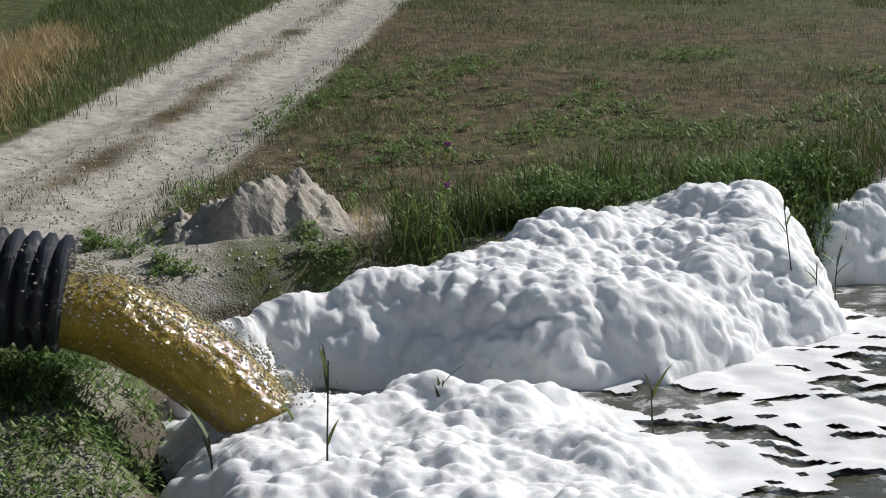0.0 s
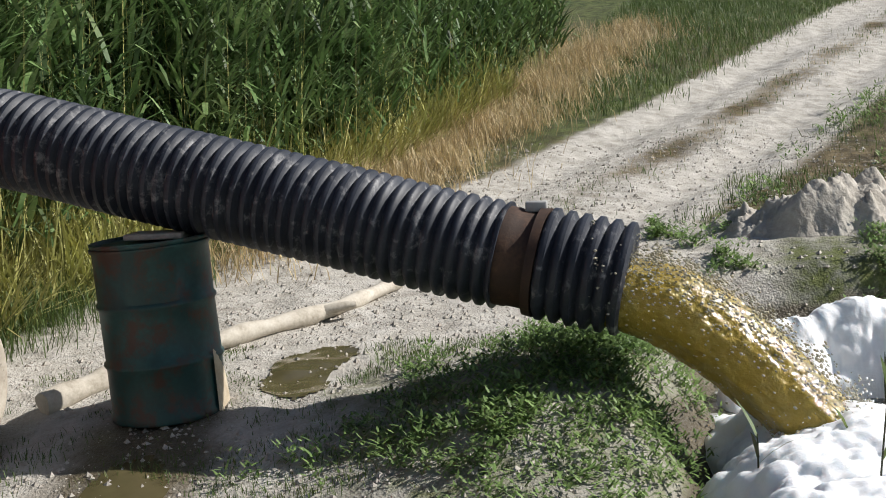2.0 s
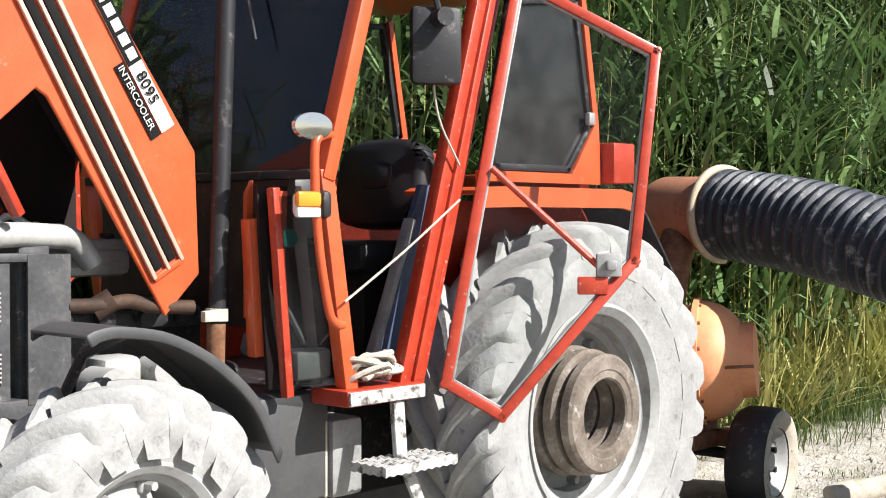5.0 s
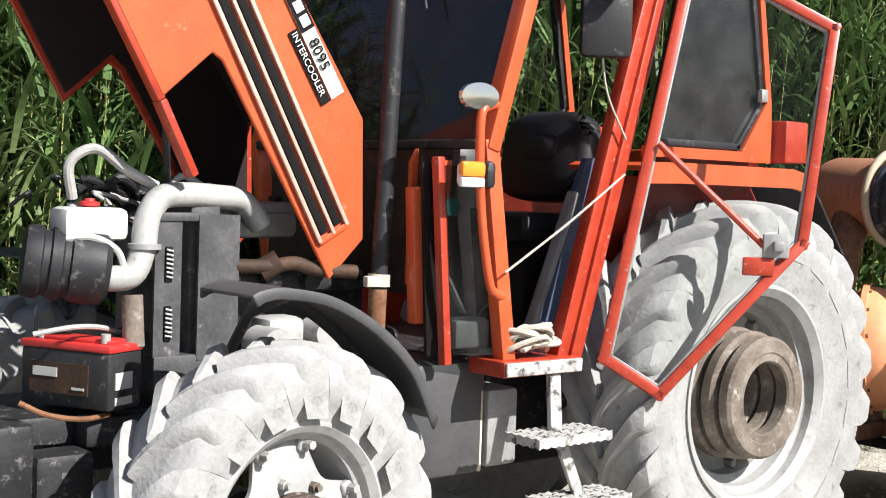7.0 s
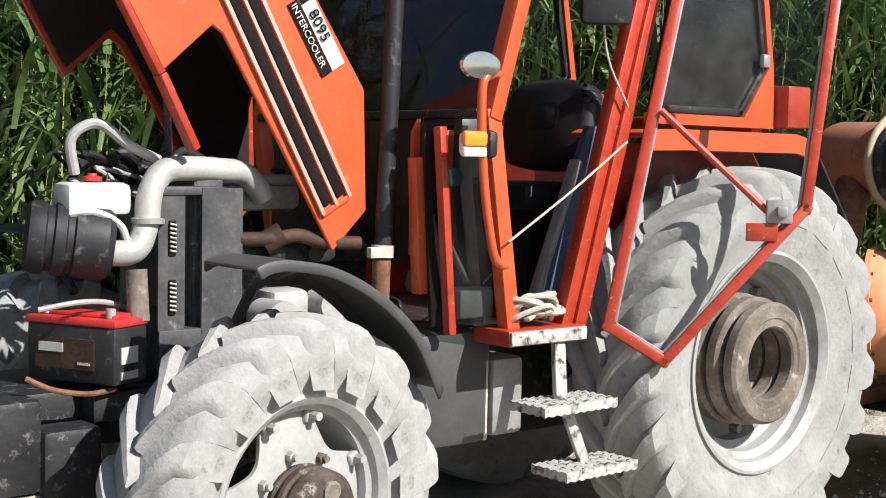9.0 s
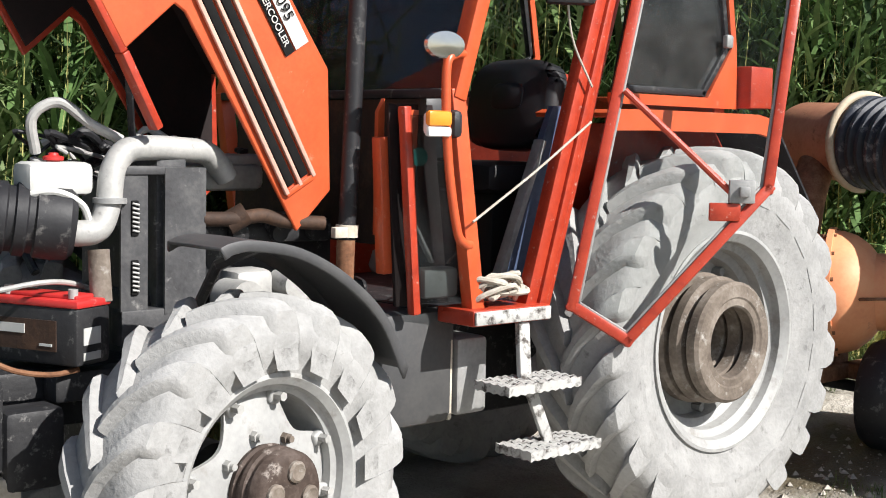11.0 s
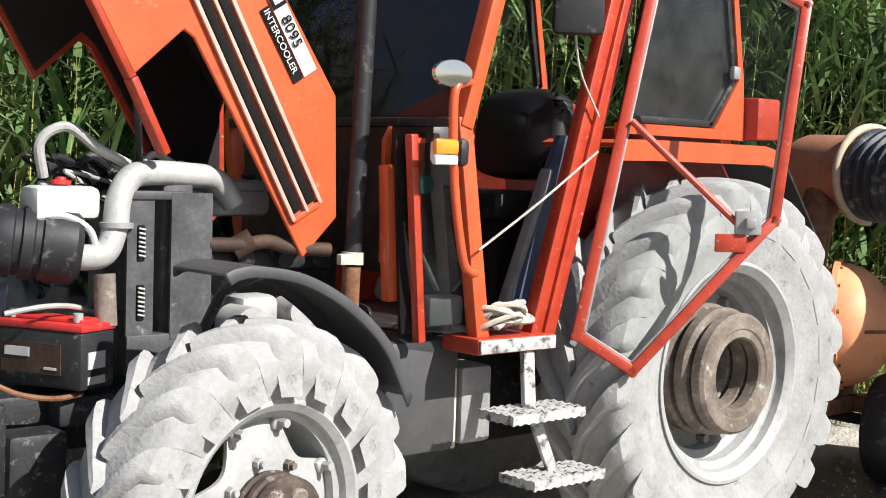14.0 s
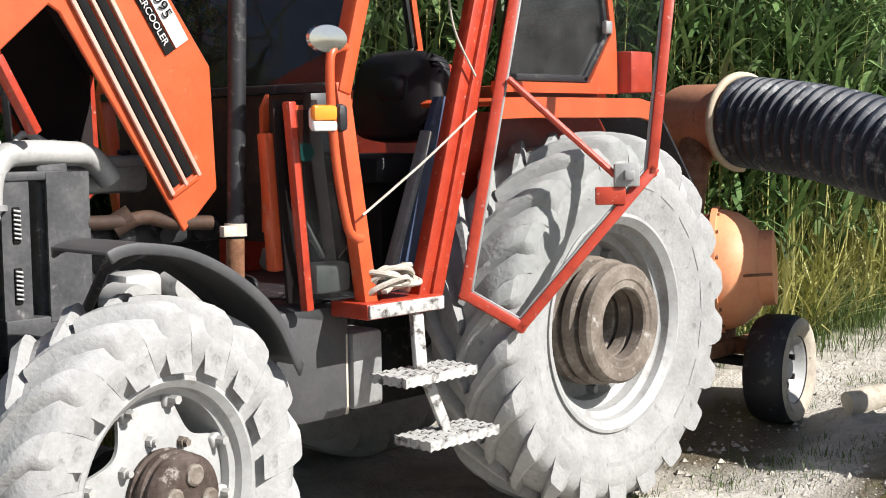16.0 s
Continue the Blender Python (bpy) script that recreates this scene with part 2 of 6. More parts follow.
M_GLASS = glassy("tinted_glass", (0.55, 0.58, 0.6), 0.03, 0.85)
M_SCREEN = glassy("windscreen_glass", (0.8, 0.82, 0.82), 0.02, 0.9, 1.45)
M_DOORGLASS = glassy("door_glass", (0.96, 0.97, 0.965), 0.02, 0.985, 1.12)
M_FOAM = mat("white_foam", [(0.80, 0.81, 0.83), (0.86, 0.87, 0.88), (0.9, 0.9, 0.9)], 0.85, 0, 18, 0.35, 80, 0.7, 0.2, 0, None, 0.5, 0.012)
fb = M_FOAM.node_tree.nodes["Principled BSDF"]
fb.inputs["Subsurface Weight"].default_value, fb.inputs["Subsurface Scale"].default_value = 0.7, 0.05
fb.inputs["Subsurface Radius"].default_value = (0.85, 0.95, 1.0)
M_REED = leafy("reed_leaf", [(0.03, 0.062, 0.02), (0.095, 0.165, 0.052), (0.27, 0.33, 0.145)], 1.6, 0.65, 0.22)
M_REEDSTEM = leafy("reed_stem", [(0.2, 0.23, 0.06), (0.38, 0.37, 0.12), (0.55, 0.48, 0.22)], 1.5, 0.4, 0.15)
M_STRAW = leafy("dry_grass", [(0.34, 0.24, 0.11), (0.54, 0.42, 0.23), (0.66, 0.56, 0.36)], 2, 0.35, 0.25)
M_GRASS = leafy("green_grass", [(0.04, 0.075, 0.018), (0.095, 0.145, 0.038), (0.2, 0.22, 0.08)], 2, 0.4, 0.3)
M_WEED = leafy("weed_leaf", [(0.08, 0.14, 0.04), (0.17, 0.26, 0.08), (0.3, 0.39, 0.15)], 3, 0.5, 0.35)
M_PURPLE = leafy("thistle_bloom", [(0.2, 0.05, 0.2), (0.36, 0.12, 0.34)], 9, 0.3, 0.3)
M_DARKSTEM = leafy("dark_stem", [(0.02, 0.025, 0.01), (0.06, 0.06, 0.025)], 6, 0.3, 0.1)


def ground_material():
    """Pale silt, ruts, dry and green turf and damp mud, by the masks kept with the ground's corners."""
    m = mat("soil", [(0.28, 0.255, 0.215), (0.45, 0.42, 0.37), (0.58, 0.55, 0.5)], 0.92, 0, 6.0, 1.0, 65, 0.5, 0.2, 0, None, 0.5, 0.035)
    nt = m.node_tree
    b = nt.nodes["Principled BSDF"]
    at = nt.nodes.new("ShaderNodeAttribute")
    at.attribute_name = "cover"
    sep = nt.nodes.new("ShaderNodeSeparateColor")
    nt.links.new(at.outputs["Color"], sep.inputs[0])
    co = nt.nodes.new("ShaderNodeTexCoord")
    out = b.inputs["Base Color"].links[0].from_socket

    def layer(below, chan, colors, scale, soft):
        n = nt.nodes.new("ShaderNodeTexNoise")
        n.inputs["Scale"].default_value, n.inputs["Detail"].default_value, n.inputs["Roughness"].default_value = scale, 9, 0.72
        nt.links.new(co.outputs["Object"], n.inputs["Vector"])
        r = nt.nodes.new("ShaderNodeValToRGB")
        r.color_ramp.elements[0].color, r.color_ramp.elements[1].color = (*colors[0], 1), (*colors[1], 1)
        r.color_ramp.elements[0].position, r.color_ramp.elements[1].position = 0.4, 0.6
        nt.links.new(n.outputs[0], r.inputs[0])
        ad = nt.nodes.new("ShaderNodeMath")
        ad.operation = "ADD"
        nt.links.new(n.outputs[0], ad.inputs[0])
        nt.links.new(sep.outputs[chan], ad.inputs[1])
        mr = nt.nodes.new("ShaderNodeMapRange")
        mr.inputs["From Min"].default_value, mr.inputs["From Max"].default_value = 1.0 - soft, 1.0 + soft
        nt.links.new(ad.outputs[0], mr.inputs["Value"])
        mx = nt.nodes.new("ShaderNodeMixRGB")
        nt.links.new(mr.outputs[0], mx.inputs[0])
        nt.links.new(below, mx.inputs[1])
        nt.links.new(r.outputs[0], mx.inputs[2])
        return mx.outputs[0], mr.outputs[0]

    out, _ = layer(out, 0, ((0.045, 0.035, 0.019), (0.165, 0.128, 0.07)), 4.0, 0.2)
    out, _ = layer(out, 1, ((0.03, 0.045, 0.015), (0.125, 0.14, 0.05)), 5.0, 0.2)
    out, wet = layer(out, 2, ((0.09, 0.075, 0.05), (0.15, 0.125, 0.085)), 3.0, 0.12)
    nt.links.new(out, b.inputs["Base Color"])
    rr = nt.nodes.new("ShaderNodeMapRange")
    rr.inputs["To Min"].default_value, rr.inputs["To Max"].default_value = 0.93, 0.4
    nt.links.new(wet, rr.inputs["Value"])
    nt.links.new(rr.outputs[0], b.inputs["Roughness"])
    return m


M_SOIL = ground_material()
M_MOUND = mat("heaped_silt", [(0.24, 0.21, 0.175), (0.42, 0.385, 0.335), (0.54, 0.51, 0.455)], 0.93, 0, 5, 0.8, 35, 0.7, 0.2, 0, None, 0.5, 0.03)


def water_material(name, deep, rough):
    """Murky water: a gloss coat over a turbid body, rippled, with rags of froth."""
    m = mat(name, deep, rough, 0, 2.2, 0.6, 12, 0.7, 0.5, 0, (0.72, 0.73, 0.73), 0.575, 0.03)
    return m


M_WATER = water_material("murky_water", [(0.05, 0.05, 0.032), (0.09, 0.088, 0.06), (0.14, 0.135, 0.1)], 0.12)
M_PUDDLE = mat("puddle_water", [(0.075, 0.062, 0.03), (0.12, 0.1, 0.05)], 0.16, 0, 3, 0.05, 20, 0.7, 0.5)
M_JET = mat("yellow_jet", [(0.3, 0.2, 0.03), (0.4, 0.29, 0.055), (0.52, 0.42, 0.14)], 0.1, 0, 6, 0.9, 34, 0.7, 0.6, 0, None, 0.6, 0.03)
jb = M_JET.node_tree.nodes["Principled BSDF"]
jb.inputs["Transmission Weight"].default_value, jb.inputs["IOR"].default_value = 0.3, 1.33
M_MUDDY = mat("dried_mud", [(0.26, 0.22, 0.17), (0.4, 0.355, 0.29), (0.5, 0.455, 0.385)], 0.9, 0, 9, 0.4, 60, 0.7, 0.2, 0, (0.1, 0.085, 0.07), 0.62)
# the pump's salmon darkened as if in shade, with rust blotches
M_PUMPSHADE = mat("shaded_salmon_paint", [(0.26, 0.11, 0.065), (0.42, 0.19, 0.115), (0.5, 0.25, 0.16)], 0.6, 0, 6, 0.15, 60, 0.7, 0.4, 0, (0.16, 0.07, 0.04), 0.62)
M_SPRAY = mat("spray_drops", [(0.55, 0.5, 0.34), (0.75, 0.73, 0.64)], 0.08, 0, 9, 0, 60)
sb = M_SPRAY.node_tree.nodes["Principled BSDF"]
sb.inputs["Transmission Weight"].default_value, sb.inputs["IOR"].default_value = 0.5, 1.33


# ---- mesh helpers ----
def part(name, bm, material, parent=None, label="", smooth=True, sharp=46):
    """Links a bmesh as one mesh object under a thing or a part."""
    me = bpy.data.meshes.new(name)
    if smooth:
        bm.normal_update()
        lim = radians(sharp)
        for f in bm.faces:
            f.smooth = True
        for e in bm.edges:
            if len(e.link_faces) == 2 and e.calc_face_angle(0) > lim:
                e.smooth = False
    bm.to_mesh(me)
    bm.free()
    me.materials.append(material)
    ob = new(name, me)
    ob.parent = parent
    if label:
        tagged(ob, label)
    return ob


def thing(name, label, category, group="", kind="", at=(0, 0, 0)):
    ob = new(name)
    ob.location = at
    return tagged(ob, label, category, group, kind)


def frame_of(axis):
    a = Vector(axis).normalized()
    r = a.orthogonal().normalized()
    return a, r, a.cross(r)


def box(bm, c, s, bevel=0.01, rot=None):
    """A bevelled box of size s at c, turned by the matrix rot."""
    r = bmesh.ops.create_cube(bm, size=1)
    m = Matrix.Translation(c) @ (rot.to_4x4() if rot else Matrix()) @ Matrix.Diagonal((*s, 1))
    bmesh.ops.transform(bm, matrix=m, verts=r["verts"])
    if bevel:
        es = {e for v in r["verts"] for e in v.link_edges}
        bmesh.ops.bevel(bm, geom=list(es), offset=min(bevel, min(s) * 0.45), segments=2, affect="EDGES", profile=0.5)
    return bm


def lathe(bm, base, axis, profile, n=32, close=False, up=None):
    """Turns (radius, along) pairs round an axis."""
    a, r, q = frame_of(axis)
    base = Vector(base)
    rings = []
    for rad, al in profile:
        rings.append([bm.verts.new(base + a * al + (r * math.cos(2 * math.pi * k / n) + q * math.sin(2 * math.pi * k / n)) * rad) for k in range(n)])
    pairs = list(zip(rings, rings[1:])) + ([(rings[-1], rings[0])] if close else [])
    for r0, r1 in pairs:
        for k in range(n):
            bm.faces.new((r0[k], r0[(k + 1) % n], r1[(k + 1) % n], r1[k]))
    if not close:
        if profile[0][0] > 1e-4:
            bm.faces.new(rings[0][::-1])
        if profile[-1][0] > 1e-4:
            bm.faces.new(rings[-1])
    return bm


def rod(bm, a, b, r, n=12, r2=None):
    a, b = Vector(a), Vector(b)
    return lathe(bm, a, b - a, [(r, 0), (r2 or r, (b - a).length)], n)


def tube(bm, pts, r, n=10, caps=True):
    """A round tube through points; r is one radius or one for each point."""
    pts = [Vector(p) for p in pts]
    rs = r if isinstance(r, (list, tuple)) else [r] * len(pts)
    side = None
    rings = []
    for i, p in enumerate(pts):
        d = (pts[min(i + 1, len(pts) - 1)] - pts[max(i - 1, 0)]).normalized()
        side = d.orthogonal().normalized() if side is None else (side - d * side.dot(d)).normalized()
        q = d.cross(side)
        rings.append([bm.verts.new(p + (side * math.cos(2 * math.pi * k / n) + q * math.sin(2 * math.pi * k / n)) * rs[i]) for k in range(n)])
    for r0, r1 in zip(rings, rings[1:]):
        for k in range(n):
            bm.faces.new((r0[k], r0[(k + 1) % n], r1[(k + 1) % n], r1[k]))
    if caps:
        bm.faces.new(rings[0][::-1])
        bm.faces.new(rings[-1])
    return bm


def curve_pts(pts, n=6):
    """A smooth line through points."""
    p = [Vector(q) for q in pts]
    p = [2 * p[0] - p[1], *p, 2 * p[-1] - p[-2]]
    res = []
    for i in range(1, len(p) - 2):
        for k in range(n):
            t = k / n
            res.append(0.5 * ((2 * p[i]) + (p[i + 1] - p[i - 1]) * t + (2 * p[i - 1] - 5 * p[i] + 4 * p[i + 1] - p[i + 2]) * t * t + (3 * p[i] - p[i - 1] - 3 * p[i + 1] + p[i + 2]) * t ** 3))
    res.append(p[-2])
    return res


def bar(bm, a, b, w, h, up=(0, 0, 1), bevel=0.006):
    """A square bar from a to b: w across, h along up."""
    a, b = Vector(a), Vector(b)
    d = (b - a).normalized()
    u = Vector(up)
    u = (u - d * u.dot(d)).normalized()
    rot = Matrix((d, u.cross(d), u)).transposed()
    return box(bm, (a + b) / 2, ((b - a).length, w, h), bevel, rot)


def plate(bm, pts, thick, bevel=0.0):
    """A flat plate from a ring of 3D points, thickened along its normal."""
    vs = [bm.verts.new(p) for p in pts]
    f = bm.faces.new(vs)
    f.normal_update()
    nrm = f.normal.copy()
    r = bmesh.ops.extrude_face_region(bm, geom=[f])
    ext = [g for g in r["geom"] if isinstance(g, bmesh.types.BMVert)]
    bmesh.ops.translate(bm, verts=ext, vec=nrm * thick)
    bmesh.ops.recalc_face_normals(bm, faces=bm.faces)
    if bevel:
        bmesh.ops.bevel(bm, geom=list(bm.edges), offset=bevel, segments=1, affect="EDGES")
    return bm


def B():
    return bmesh.new()


def soup(name, verts, faces, material, label, category, kind="stuff"):
    """One joined mesh out of arrays."""
    me = bpy.data.meshes.new(name)
    me.from_pydata([tuple(v) for v in verts], [], faces)
    me.materials.append(material)
    return tagged(new(name, me), label, category, "", kind)


# ---- the lie of the land ----
def sstep(a, b, v):
    t = np.clip((v - a) / (b - a), 0, 1)
    return t * t * (3 - 2 * t)


def lump(x, y, seed, scale):
    """Smooth value noise on arrays."""
    x, y = np.asarray(x, float) * scale, np.asarray(y, float) * scale
    x, y = 0.8 * x - 0.6 * y + seed * 17.3, 0.6 * x + 0.8 * y + seed * 9.1
    xi, yi = np.floor(x), np.floor(y)
    fx, fy = x - xi, y - yi
    fx, fy = fx * fx * (3 - 2 * fx), fy * fy * (3 - 2 * fy)

    def hash2(a, b):
        v = np.sin(a * 127.1 + b * 311.7 + seed * 13.7) * 43758.5453
        return v - np.floor(v)
    return (hash2(xi, yi) * (1 - fx) + hash2(xi + 1, yi) * fx) * (1 - fy) + (hash2(xi, yi + 1) * (1 - fx) + hash2(xi + 1, yi + 1) * fx) * fy


def channel(x, y):
    """1 in the drainage channel, 0 on the land round it."""
    far = -3.3 - 0.16 * np.clip(y - 5, -1, 6) + 0.25 * (lump(y, x * 0, 5, 0.9) - 0.5)
    return sstep(4.2, 5.05, y + 0.3 * (lump(x, y, 6, 1.6) - 0.5)) * sstep(far - 0.55, far + 0.25, x) * (1 - sstep(3.0, 3.8, x))


def road_mid(x):
    return 3.55 + 0.42 * np.clip(-x - 6.5, -6, 200) * 0.93


def land(x, y):
    x, y = np.asarray(x, float), np.asarray(y, float)
    u = 4.64 - x
    z = sstep(4.8, 6.2, u) * (-0.38 + 0.1 * np.minimum(u, 75.0) + 0.05 * np.clip(u - 13, 0, 62))
    z = z + 0.24 * np.exp(-((x + 1.35) / (0.9 + 0.6 * (x > -1.35))) ** 2 - ((y - 3.85) / 0.75) ** 2)
    z = z + 0.04 * (lump(x, y, 1, 1.1) - 0.5) + 0.03 * (lump(x, y, 2, 4.0) - 0.5) + 0.02 * (lump(x, y, 25, 9.0) - 0.5) + 0.4 * (lump(x, y, 3, 0.06) - 0.5) * sstep(14, 30, u)
    z = z - 0.09 * np.exp(-((x + 1.3) / 0.7) ** 2 - ((y - 0.95) / 0.4) ** 2)
    rd = np.abs(y - road_mid(x))
    z = z - 0.07 * (np.exp(-((rd - 0.85) / 0.32) ** 2)) * sstep(-4.6, -6.0, x)
    z = z + 0.1 * np.exp(-((x + 4.8) / 0.8) ** 2 - ((y - 5.5) / 1.0) ** 2)
    c = channel(x, y)
    return z * (1 - c) - 0.62 * c


def zat(x, y):
    return float(land(np.array([x]), np.array([y]))[0])


def reed_edge(x):
    """Where the reed bed begins, as y by x."""
    return np.interp(x, [-60, -22, -15, -9.75, -4.5, -2.5, -1.8, -0.8, 1.0, 14], [9.0, 4.2, 2.9, 1.7, 0.55, 0.1, -0.5, -1.5, -1.9, -2.0])


def covers(x, y):
    """Dry turf, green turf and wet mud, each 0 to 1."""
    rd = np.abs(y - road_mid(x))
    far = sstep(-4.3, -6.0, x)
    rut = np.exp(-((rd - 0.85) / 0.42) ** 4) * far
    crown = np.exp(-(rd / 0.42) ** 2) * far * (0.35 + 0.8 * lump(x, y, 27, 1.4))
    off = sstep(1.25, 1.7, rd) * far
    edge = sstep(0.9, -0.2, y - reed_edge(x)) * (x < 2)
    dry = np.maximum(off * 0.78, crown * 0.75)
    green = off * (0.3 + 0.6 * (lump(x, y, 8, 0.35) - 0.35) + 0.35 * (y < road_mid(x)) * sstep(-9.0, -12.0, x)) + 0.3 * crown
    green = np.maximum(green, edge * 0.7 * sstep(-5.0, -3.0, x))
    bank = np.exp(-((x + 4.0) / 1.0) ** 2) * sstep(4.6, 5.4, y)
    green = np.maximum(green, bank * 0.65)
    near = sstep(-3.2, -1.8, x) * sstep(2.6, 3.5, y + 0.6 * lump(x, y, 9, 1.5)) * (1 - sstep(1.5, 3.0, x))
    green = np.maximum(green, near * 0.5)
    wet = np.exp(-((x + 0.9) / 1.5) ** 2 - ((y - 1.95) / 0.55) ** 2) * 0.75
    wet = np.maximum(wet, np.exp(-((x + 1.1) / 0.8) ** 2 - ((y - 0.8) / 0.55) ** 2) * 0.72)
    wet = np.maximum(wet, sstep(0.1, -0.1, y - 0.2) * sstep(-2.5, -1.0, x) * 0.4)
    wet = np.maximum(wet, sstep(0.02, 0.3, channel(x, y)))
    return dry * (1 - rut), green * (1 - rut), wet


def build_ground():
    def axis(lo, hi, fine_lo, fine_hi, step):
        a = list(np.arange(fine_lo, fine_hi + 1e-6, step))
        s, v = step, fine_lo
        left = []
        while v > lo:
            s *= 1.06
            v -= s
            left.append(v)
        s, v = step, fine_hi
        right = []
        while v < hi:
            s *= 1.06
            v += s
            right.append(v)
        return np.array(left[::-1] + a + right)
    xs, ys = axis(-900, 500, -14, 4.5, 0.06), axis(-600, 900, -2.0, 11.5, 0.06)
    X, Y = np.meshgrid(xs, ys, indexing="ij")
    Z = land(X, Y)
    nx, ny = X.shape
    verts = np.stack([X, Y, Z], -1).reshape(-1, 3)
    idx = np.arange(nx * ny).reshape(nx, ny)
    quads = np.stack([idx[:-1, :-1], idx[1:, :-1], idx[1:, 1:], idx[:-1, 1:]], -1).reshape(-1, 4)
    me = bpy.data.meshes.new("ground")
    me.from_pydata(verts.tolist(), [], quads.tolist())
    d, g, w = covers(X, Y)
    col = me.color_attributes.new("cover", "FLOAT_COLOR", "POINT")
    col.data.foreach_set("color", np.stack([d, g, w, np.ones_like(d)], -1).reshape(-1).astype(np.float32))
    me.polygons.foreach_set("use_smooth", np.ones(len(quads), bool))
    me.materials.append(M_SOIL)
    tagged(new("ground", me), "pale dry silt ground with wheel ruts, turf and damp mud", "ground", "", "structure")


build_ground()


# ---- water and foam ----
def sheet(name, x0, x1, y0, y1, step, height, keep, material, label, category, kind=""):
    """A grid of heights, kept where keep() is true."""
    xs, ys = np.arange(x0, x1, step), np.arange(y0, y1, step)
    X, Y = np.meshgrid(xs, ys, indexing="ij")
    Z, K = height(X, Y), keep(X, Y)
    idx = -np.ones(X.shape, int)
    q = K[:-1, :-1] & K[1:, :-1] & K[1:, 1:] & K[:-1, 1:]
    use = np.zeros(X.shape, bool)
    for a in (slice(None, -1), slice(1, None)):
        for b in (slice(None, -1), slice(1, None)):
            use[a, b] |= q
    idx[use] = np.arange(use.sum())
    verts = np.stack([X[use], Y[use], Z[use]], -1)
    ii, jj = np.nonzero(q)
    quads = np.stack([idx[ii, jj], idx[ii + 1, jj], idx[ii + 1, jj + 1], idx[ii, jj + 1]], -1)
    me = bpy.data.meshes.new(name)
    me.from_pydata(verts.tolist(), [], quads.tolist())
    me.polygons.foreach_set("use_smooth", np.ones(len(quads), bool))
    me.materials.append(material)
    return tagged(new(name, me), label, category, "", kind)


WATER = -0.15


def ripples(x, y):
    d = np.hypot(x + 1.75, y - 5.2)
    return WATER + 0.012 * np.sin(d * 16 + 3 * lump(x, y, 4, 1.5)) * np.exp(-d * 0.25) + 0.03 * (lump(x, y, 21, 3.0) - 0.5) + 0.016 * (lump(x, y, 22, 9.0) - 0.5)


sheet("water", -6.0, 4.0, 4.2, 40, 0.07, ripples, lambda x, y: channel(x, y) > 0.3, M_WATER, "murky brown channel water with ripples and froth", "water", "structure")


def film_here(x, y):
    u, v = 0.8 * x + 0.6 * y, -0.6 * x + 0.8 * y
    w = 0.36 * lump(u, v * 1.3, 33, 1.1) + 0.32 * lump(u, v * 1.3, 34, 3.3) + 0.32 * lump(u, v * 1.5, 35, 9.5)
    hole = np.exp(-((x + 1.45) / 0.85) ** 4 - ((y - 7.2) / 0.42) ** 4)
    hole = np.maximum(hole, np.exp(-((x + 3.4) / 0.7) ** 4 - ((y - 9.6) / 0.5) ** 4))
    return (channel(x, y) > 0.5) & (w > 0.375 + 0.2 * hole + 0.4 * sstep(1.0, 2.3, x) + 0.4 * sstep(13.0, 14.8, y)) & (y > 6.2)


sheet("foam_film", -3.8, 2.6, 6.2, 15, 0.022, lambda x, y: ripples(x, y) + 0.008 + 0.02 * lump(x, y, 36, 8.0), film_here, M_FOAM, "thin torn film of white froth on the water", "foam")


def puddle(cx, cy, rx, ry, seed, label):
    rim = lambda x, y: np.hypot((x - cx) / rx, (y - cy) / ry) + 0.5 * (lump(x, y, seed, 4.0) - 0.5) < 1
    sheet("puddle", cx - 1.5 * rx, cx + 1.5 * rx, cy - 1.5 * ry, cy + 1.5 * ry, 0.025, lambda x, y: land(x, y) + 0.006, rim, M_PUDDLE, label, "puddle", "structure")


puddle(-0.72, 2.0, 0.3, 0.2, 51, "shallow yellow-brown puddle on the mud")
puddle(-2.05, 2.5, 0.55, 0.22, 52, "shallow yellow-brown puddle beside the drum")


def inside(poly, x, y):
    r = np.zeros(x.shape, bool)
    for (ax, ay), (bx, by) in zip(poly, poly[1:] + poly[:1]):
        c = ((ay > y) != (by > y)) & (x < (bx - ax) * (y - ay) / (by - ay + 1e-12) + ax)
        r ^= c
    return r


def edge_dist(poly, x, y):
    """How far inside the ring each point lies (negative outside)."""
    d = np.full(x.shape, 1e9)
    for (ax, ay), (bx, by) in zip(poly, poly[1:] + poly[:1]):
        t = np.clip(((x - ax) * (bx - ax) + (y - ay) * (by - ay)) / ((bx - ax) ** 2 + (by - ay) ** 2), 0, 1)
        d = np.minimum(d, np.hypot(x - ax - t * (bx - ax), y - ay - t * (by - ay)))
    return np.where(inside(poly, x, y), d, -d)


def cells(P, size, seed):
    """Distance from each point to the nearest scattered seed point, in cell sizes."""
    Q = P / size
    I = np.floor(Q)
    best = np.full(len(P), 9.0)
    for dx in (-1, 0, 1):
        for dy in (-1, 0, 1):
            for dz in (-1, 0, 1):
                J = I + (dx, dy, dz)
                h = J @ np.array((127.1, 311.7, 74.7)) + seed * 19.19
                off = np.stack([np.sin(h + k) * 43758.5453 % 1.0 for k in (0.0, 1.7, 4.1)], -1)
                best = np.minimum(best, ((J + off - Q) ** 2).sum(-1))
    return np.sqrt(best)


